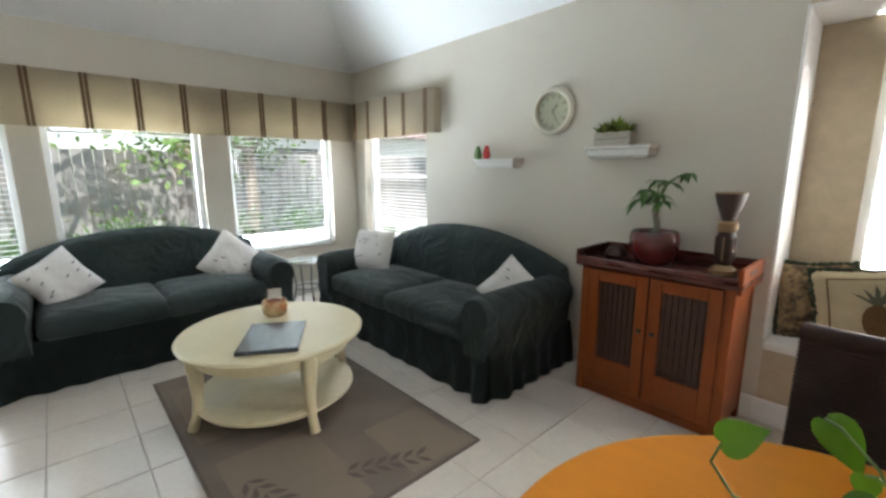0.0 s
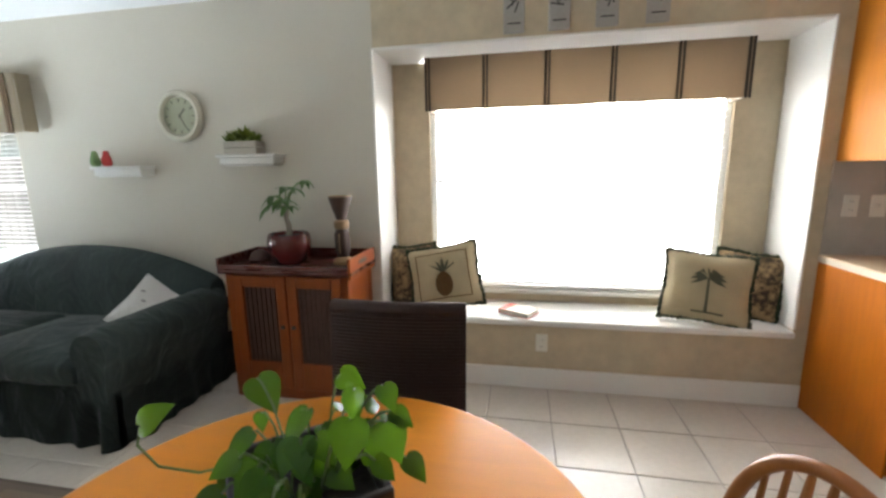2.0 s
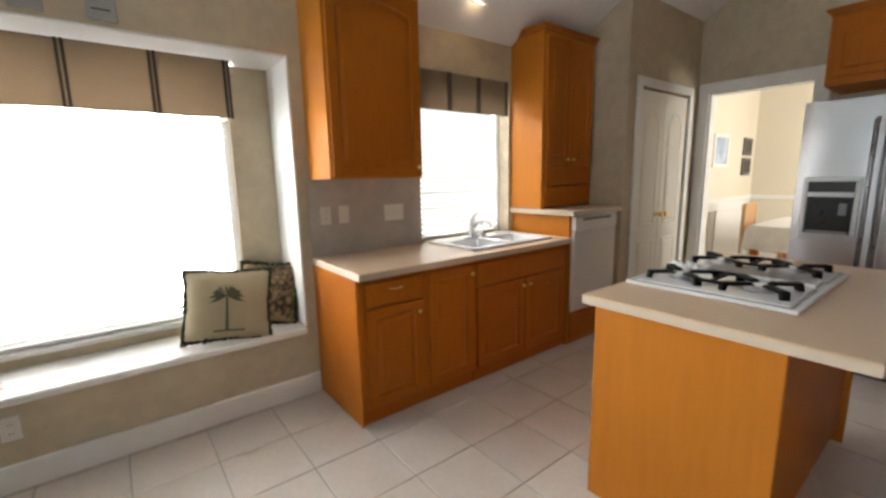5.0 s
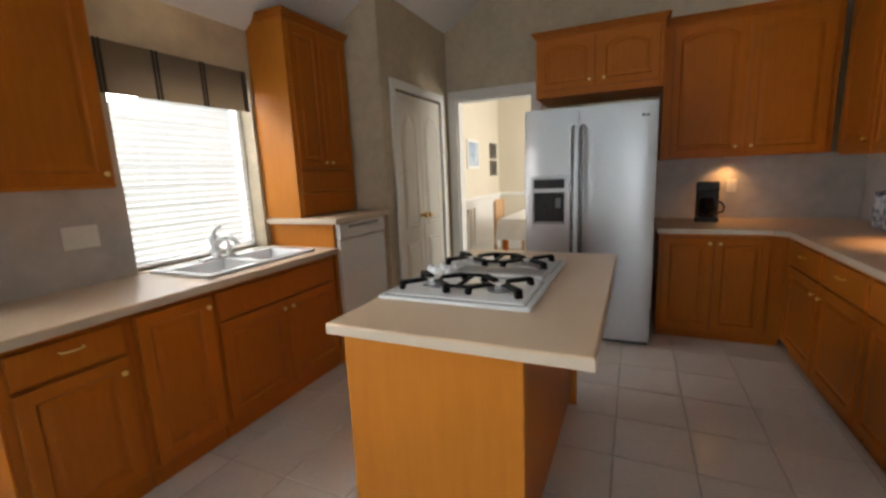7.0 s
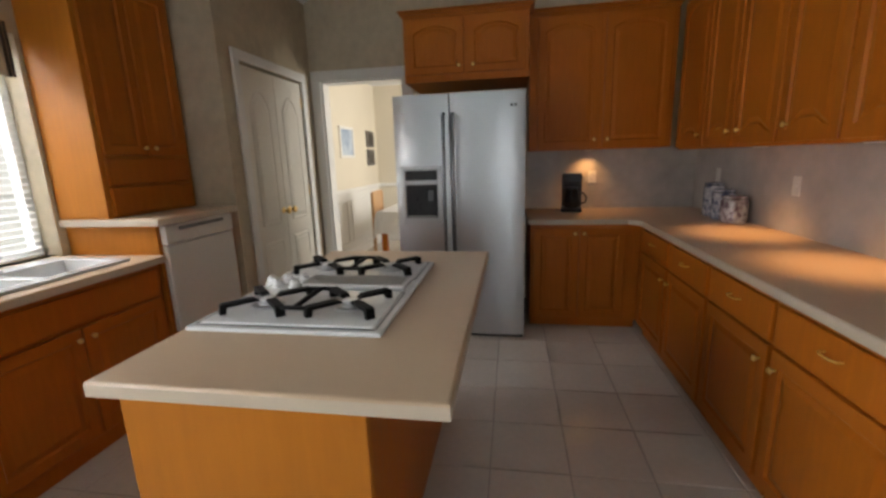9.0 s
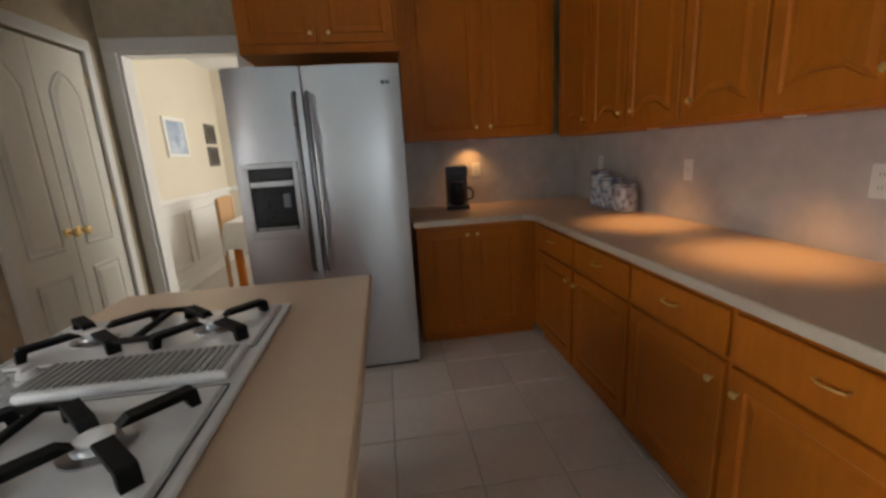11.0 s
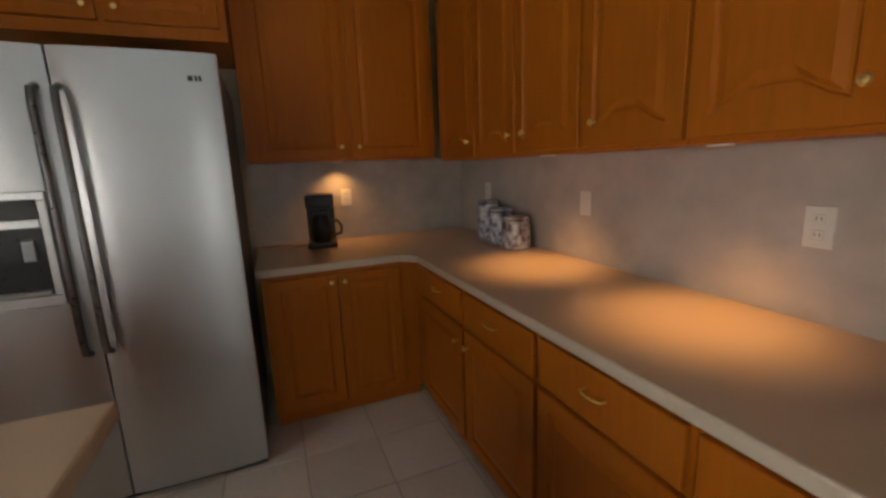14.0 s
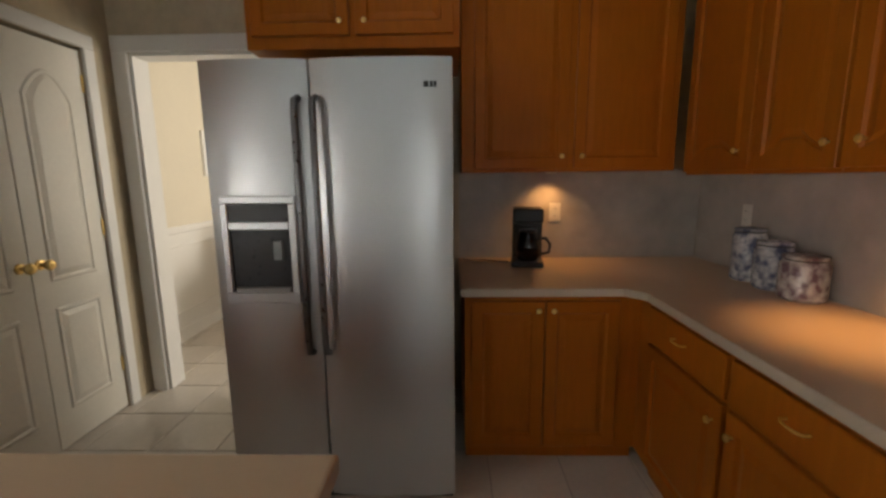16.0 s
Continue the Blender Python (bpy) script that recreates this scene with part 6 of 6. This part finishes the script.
def heart(base, d, up, size):
    """A heart-shaped pothos leaf."""
    bm = bmesh.new()
    d, u = Vector(d).normalized(), Vector(up).normalized()
    s = d.cross(u).normalized()
    u = s.cross(d).normalized()
    rows_ = [(-0.06, 0.20), (0.0, 0.33), (0.15, 0.43), (0.35, 0.43), (0.55, 0.34), (0.75, 0.20), (0.9, 0.08), (1.0, 0.005)]
    last = None
    for f, w in rows_:
        c = Vector(base) + d * size * f - u * size * 0.22 * max(f, 0) ** 2
        mid = c if f >= 0 else Vector(base) + d * size * 0.02
        pts = [c - s * w * size + u * w * size * 0.16, c - s * w * size * 0.5 + u * w * size * 0.16, mid, c + s * w * size * 0.5 + u * w * size * 0.16, c + s * w * size + u * w * size * 0.16]
        row = [bm.verts.new(p) for p in pts]
        if last:
            for i in range(4):
                bm.faces.new((last[i], last[i + 1], row[i + 1], row[i]))
        last = row
    return bm


def leaf_on_stem(at, size, d, via=(), up=None):
    """A leaf whose middle is at a point, on a stem that rises from the soil."""
    at, d, size = Vector(at) - Vector((0, 0, 0.075)), Vector(d).normalized(), size * 0.97
    base = at - d * size * 0.42
    a = math.atan2(base.y, base.x)
    root = Vector((0.045 * math.cos(a), 0.045 * math.sin(a), 0.10))
    mid = [Vector(v) for v in via] or [root.lerp(base, 0.5) + Vector((0, 0, 0.035)), root.lerp(base, 0.85) + Vector((0, 0, 0.02))]
    part("stem", tube(bmesh.new(), [root, *mid, base], 0.0022, 6), STEM, pp, smooth=True)
    part("leaf", heart(base, d, up or (0.12 + rng.uniform(-0.6, 0.6), rng.uniform(-0.9, 0.0), 0.7), size), LEAF, pp, smooth=True)


for at, size, d in (
    ((-0.14, 0.113, 0.278), 0.085, (0.6, -0.3, -0.5)), ((-0.03, 0.034, 0.262), 0.085, (-0.3, -0.6, -0.5)),
    ((0.106, -0.019, 0.35), 0.058, (0.05, -0.5, -0.8)), ((0.17, -0.037, 0.38), 0.044, (0.5, -0.4, -0.5)),
    ((0.133, -0.103, 0.348), 0.066, (0.1, -0.6, -0.7)), ((0.177, -0.05, 0.319), 0.064, (0.5, -0.5, -0.6)),
    ((0.184, -0.023, 0.339), 0.042, (0.8, -0.2, -0.3)), ((0.058, 0.08, 0.336), 0.055, (0.7, -0.1, -0.3)),
    ((-0.109, -0.016, 0.252), 0.068, (-0.5, -0.6, -0.4)), ((0.169, 0.10, 0.157), 0.06, (0.6, -0.3, -0.3)),
    ((-0.11, 0.05, 0.255), 0.038, (0.1, -0.4, -0.8)), ((-0.05, -0.02, 0.235), 0.07, (0.2, -0.6, -0.5)),
):
    leaf_on_stem(at, size, d)
leaf_on_stem((-0.236, -0.052, 0.315), 0.064, (0.6, 0.2, 0.5), ((-0.10, -0.02, 0.15), (-0.17, -0.04, 0.135), (-0.235, -0.055, 0.15), (-0.265, -0.06, 0.19)), (0.12, -0.6, 0.7))
for k in range(34):
    a = rng.uniform(-3.1, 1.6)
    r_ = rng.uniform(0.03, 0.16)
    leaf_on_stem((r_ * math.cos(a), r_ * math.sin(a), rng.uniform(0.18, 0.27)), rng.uniform(0.045, 0.068), (math.cos(a), math.sin(a), rng.uniform(-0.8, -0.1)))

# ---- dining room ----
for z0, z1, d in ((0.0, 0.13, 0.02), (0.96, 1.02, 0.03)):
    structure("trim_wainscot", boxed(E + 0.14, 10.05, 4.08 - d, 4.08, z0, z1, bevel=0.006), TRIM, "white wainscot rail in the dining room")
    structure("trim_wainscot", boxed(10.05 - d, 10.05, 0.6, 4.05, z0, z1, bevel=0.006), TRIM, "white wainscot rail in the dining room")
structure("wainscot", boxed(E + 0.14, 10.045, 4.072, 4.079, 0.13, 0.96), TRIM, "white wainscot panelling below the rail")
for k in range(2):
    x = 7.3 + 1.36 * k
    for c, d in ((0.26, 0.86),):
        bm = bmesh.new()
        for a, b, e, f in ((x, x + 1.22, c, c + 0.02), (x, x + 1.22, d - 0.02, d), (x, x + 0.02, c + 0.02, d - 0.02), (x + 1.20, x + 1.22, c + 0.02, d - 0.02)):
            box(bm, a, b, 4.057, 4.071, e, f, bevel=0.004)
        structure("trim_panel", bm, TRIM, "white wainscot panel moulding")
BLUEART = material("blue_painting", (0.16, 0.24, 0.40), 0.6, grain=6, vary=0.3, coarse=5, second=(0.55, 0.62, 0.68), spread=0.3)
DARKART = material("dark_photograph", (0.10, 0.085, 0.07), 0.5, grain=14, vary=0.3, coarse=9)
GREYFRAME = material("grey_frame", (0.10, 0.09, 0.08), 0.4, grain=40, vary=0.1)
for x0, x1, z0, z1, fm, art, lab in ((8.42, 8.93, 1.45, 1.88, TRIM, BLUEART, "blue painting in a white frame in the dining room"), (9.52, 9.84, 1.62, 1.87, GREYFRAME, DARKART, "small dark framed photograph in the dining room"), (9.52, 9.84, 1.33, 1.58, GREYFRAME, DARKART, "small dark framed photograph in the dining room")):
    fp = thing("framed_picture", lab, "picture", None, "dining room pictures")
    bm = bmesh.new()
    for a, b, c, d in ((x0, x1, z0, z0 + 0.04), (x0, x1, z1 - 0.04, z1), (x0, x0 + 0.04, z0 + 0.04, z1 - 0.04), (x1 - 0.04, x1, z0 + 0.04, z1 - 0.04)):
        box(bm, a, b, 4.055, 4.08, c, d, bevel=0.003)
    part("frame", bm, fm, fp)
    part("artwork", boxed(x0 + 0.04, x1 - 0.04, 4.066, 4.079, z0 + 0.04, z1 - 0.04), art, fp)
dd = thing("dining_room_table", "dining table in the next room", "dining table")
part("tabletop", boxed(7.95, 9.40, 2.58, 3.46, 0.72, 0.762, bevel=0.006), OAK, dd)
for x in (8.02, 9.33):
    for y in (2.65, 3.39):
        part("leg", boxed(x - 0.035, x + 0.035, y - 0.035, y + 0.035, 0.0, 0.72, bevel=0.006), OAK, dd)
tcl = thing("tablecloth", "white tablecloth hanging over the dining table", "tablecloth")
bm = bmesh.new()
nx, ny = 44, 30
grid = []
for j in range(ny + 1):
    row = []
    for i in range(nx + 1):
        x, y = 7.67 + 2.01 * i / nx, 2.30 + 1.44 * j / ny
        cx, cy = min(max(x, 7.942), 9.408), min(max(y, 2.572), 3.468)
        over = math.hypot(x - cx, y - cy)
        wave = 0.018 * math.sin((x * 3 + y * 4) * 7) * min(1, over * 5)
        dx, dy = (x - cx), (y - cy)
        ln = max(over, 1e-6)
        row.append(bm.verts.new((cx + dx / ln * min(over, 0.006) + (wave + 0.1 * over) * dx / ln, cy + dy / ln * min(over, 0.006) + (wave + 0.1 * over) * dy / ln, 0.768 - over)))
    grid.append(row)
for a, b in zip(grid, grid[1:]):
    for i in range(nx):
        bm.faces.new((a[i], a[i + 1], b[i + 1], b[i]))
part("cloth", bm, PILLOW, tcl, smooth=True)
PALEWOOD = material("pale_maple_wood", (0.52, 0.30, 0.14), 0.4, bump=0.06, grain=14, vary=0.12, stretch=(3, 3, 0.5))
dch = thing("dining_room_chair", "light wooden dining chair behind the white table", "chair", pose(8.50, 3.42, 0, 0, 0, 0))
part("seat", boxed(-0.22, 0.22, -0.24, 0.2, 0.43, 0.47, bevel=0.01), PALEWOOD, dch)
part("backrest", boxed(-0.2, 0.2, 0.19, 0.215, 0.62, 1.0, bevel=0.01), PALEWOOD, dch)
for x in (-0.2, 0.2):
    part("leg", boxed(x - 0.02, x + 0.02, 0.18, 0.22, 0.0, 0.98, bevel=0.005), PALEWOOD, dch)
    part("leg", boxed(x - 0.02, x + 0.02, -0.22, -0.18, 0.0, 0.43, bevel=0.005), PALEWOOD, dch)

# ---- outdoors ----
GRASS = material("lawn", (0.09, 0.14, 0.035), 0.95, bump=0.8, grain=60, vary=0.25, coarse=1.5)
bm = bmesh.new()
bm.faces.new([bm.verts.new(c) for c in ((-400, -400, -0.16), (400, -400, -0.16), (400, 400, -0.16), (-400, 400, -0.16))])
structure("ground", bm, GRASS, "lawn round the house reaching the horizon")
FENCE = material("weathered_fence_wood", (0.34, 0.33, 0.32), 0.85, bump=0.5, grain=20, vary=0.25, stretch=(4, 4, 0.4), per_object=0.15)
fn = thing("garden_fence", "weathered wooden board fence behind the garden", "fence")
board = boxed(-0.07, 0.07, -0.01, 0.01, -0.16, 1.75, bevel=0.004)
first = part("board", board, FENCE, fn, m=pose(-8.6, -4.0, 0, 0, 0, 90))
for k in range(1, 96):
    same_part("board", first.data, fn, pose(-8.6, -4.0 + 0.148 * k, (k * 37 % 5) * 0.006, 0, 0, 90))
for z in (0.2, 1.4):
    part("rail", boxed(-8.65, -8.62, -4, 10, z, z + 0.09), FENCE, fn)
nb = thing("neighbour_house", "pale stucco neighbouring house with a red-brown roof", "house", None)
STUCCO = material("white_stucco", (0.66, 0.65, 0.62), 0.85, bump=0.4, grain=60, vary=0.05)
ROOFM = material("red_brown_shingle", (0.20, 0.12, 0.10), 0.9, bump=0.6, grain=20, vary=0.25, stretch=(1, 6, 6))
part("wall", boxed(-17, -12.5, 5.0, 15, -0.16, 2.6), STUCCO, nb)
bm = prism(bmesh.new(), [(-17.6, 2.6), (-11.9, 2.6), (-14.75, 4.4)], 4.4, 15.6)
part("roof", bm, ROOFM, nb)
part("window", boxed(-12.5, -12.46, 7.0, 8.4, 1.0, 2.1), GREYFRAME, nb)
n2 = thing("siding_house", "pale house with horizontal siding close behind the fence", "house")
part("wall", boxed(-6, 12, 8.2, 8.5, -0.16, 4.2), STUCCO, n2)
for k in range(14):
    part("siding_board", boxed(-6, 12, 8.185, 8.2, 0.3 * k - 0.1, 0.3 * k + 0.185, bevel=0.005), STUCCO, n2)
part("roof", prism(bmesh.new(), [(-6.5, 4.2), (12.5, 4.2), (12.5, 4.4), (-6.5, 4.4)], 7.8, 9.5), ROOFM, n2)
TREELEAF = material("sunlit_tree_leaf", (0.12, 0.21, 0.05), 0.6, grain=10, vary=0.3, coarse=3)


def tree(x, y, h, seed, label):
    rg = random.Random(seed)
    ob = thing("garden_tree", label, "tree", pose(x, y, -0.16), "garden trees")
    part("trunk", tube(bmesh.new(), [(0, 0, 0), (0.05, 0.03, h * 0.3), (-0.03, 0.05, h * 0.6), (0, 0, h * 0.85)], [0.13, 0.11, 0.08, 0.04], 10), BARK, ob, smooth=True)
    tips = []
    for k in range(9):
        a, z = rg.uniform(0, 6.283), h * rg.uniform(0.35, 0.7)
        e = Vector((math.cos(a) * h * 0.3, math.sin(a) * h * 0.3, z + h * rg.uniform(0.12, 0.3)))
        part("limb", tube(bmesh.new(), [(0, 0, z), (e.x * 0.5, e.y * 0.5, z + (e.z - z) * 0.6), e], [0.05, 0.03, 0.012], 7), BARK, ob, smooth=True)
        tips += [e, e * 0.7 + Vector((0, 0, z * 0.35))]
    bm = bmesh.new()
    for t in tips:
        for k in range(120):
            p = t + Vector((rg.gauss(0, 0.32), rg.gauss(0, 0.32), rg.gauss(0, 0.28)))
            d = Vector((rg.uniform(-1, 1), rg.uniform(-1, 1), rg.uniform(-1, 0.6))).normalized()
            s = d.cross(Vector((rg.uniform(-1, 1), rg.uniform(-1, 1), rg.uniform(-1, 1)))).normalized() * rg.uniform(0.025, 0.045)
            q = d * rg.uniform(0.08, 0.14)
            bm.faces.new([bm.verts.new(c) for c in (p, p + q * 0.5 + s, p + q, p + q * 0.5 - s)])
    mesh = bpy.data.meshes.new("crown")
    bm.to_mesh(mesh)
    bm.free()
    mesh.materials.append(TREELEAF)
    c = new("crown", mesh)
    c.parent = ob
    return ob


tree(-6.6, 3.75, 4.2, 1, "leafy garden tree before the fence")
tree(-7.2, 4.4, 3.4, 2, "small leafy garden tree before the fence")
tree(-6.9, 0.4, 4.6, 3, "leafy garden tree before the fence")
BUSHM = material("shrub_leaf", (0.07, 0.15, 0.03), 0.6, grain=10, vary=0.3, coarse=3)
for k, (x, y) in enumerate(((-5.6, 3.6), (-6.2, 4.9), (-5.4, 1.2), (-6.0, 2.4))):
    rg = random.Random(60 + k)
    sb = thing("garden_shrub", "low green garden shrub outside the windows", "shrub", pose(x, y, -0.16), "garden shrubs")
    part("stems", tube(bmesh.new(), [(0, 0, 0), (0.02, 0, 0.3), (0, 0.02, 0.6)], [0.03, 0.02, 0.01], 6), BARK, sb)
    bm = bmesh.new()
    for j in range(420):
        p = Vector((rg.gauss(0, 0.22), rg.gauss(0, 0.22), 0.55 + rg.gauss(0, 0.2)))
        d = Vector((p.x, p.y, rg.uniform(-0.3, 0.8))).normalized()
        s = d.cross(Vector((rg.uniform(-1, 1), rg.uniform(-1, 1), 1))).normalized() * 0.02
        bm.faces.new([bm.verts.new(c) for c in (p, p + d * 0.05 + s, p + d * 0.11, p + d * 0.05 - s)])
    mesh = bpy.data.meshes.new("foliage")
    bm.to_mesh(mesh)
    bm.free()
    mesh.materials.append(BUSHM)
    c = new("foliage", mesh)
    c.parent = sb

# ---- floor tiles, last ----
PITCH, TX, TY = 0.3575, 2.045, 3.66
floor = bpy.data.objects["floor"]


def tile_bm(bm, x, y, dz=0.0):
    s, b = PITCH / 2 - 0.003, 0.004
    low = [bm.verts.new((x + i * s, y + j * s, -0.006)) for i, j in ((-1, -1), (1, -1), (1, 1), (-1, 1))]
    top = [bm.verts.new((x + i * s, y + j * s, -0.002 + dz)) for i, j in ((-1, -1), (1, -1), (1, 1), (-1, 1))]
    fin = [bm.verts.new((x + i * (s - b), y + j * (s - b), dz)) for i, j in ((-1, -1), (1, -1), (1, 1), (-1, 1))]
    for a, c in ((low, top), (top, fin)):
        for i in range(4):
            bm.faces.new((a[i], a[(i + 1) % 4], c[(i + 1) % 4], c[i]))
    bm.faces.new(fin)


one = bmesh.new()
tile_bm(one, 0, 0)
proto = None
rest = bmesh.new()
count = 0
for i in range(-16, 24):
    for j in range(-15, 4):
        x, y = TX + (i + 0.5) * PITCH, TY + (j + 0.5) * PITCH
        if not (W - 0.1 < x < 10 and BACK - 0.1 < y < 4.6):
            continue
        if 0.9 < x < 6.4 and 0.6 < y < 4.45 and count < 300:
            count += 1
            if proto is None:
                proto = part("tile", one, TILE, floor, m=pose(x, y, 0))
            else:
                same_part("tile", proto.data, floor, pose(x, y, 0, 0, 0, 90 * ((i * 7 + j * 3) % 4)))
        else:
            tile_bm(rest, x, y)
tagged(part("outer_tiles", rest, TILE, floor), kind="stuff")
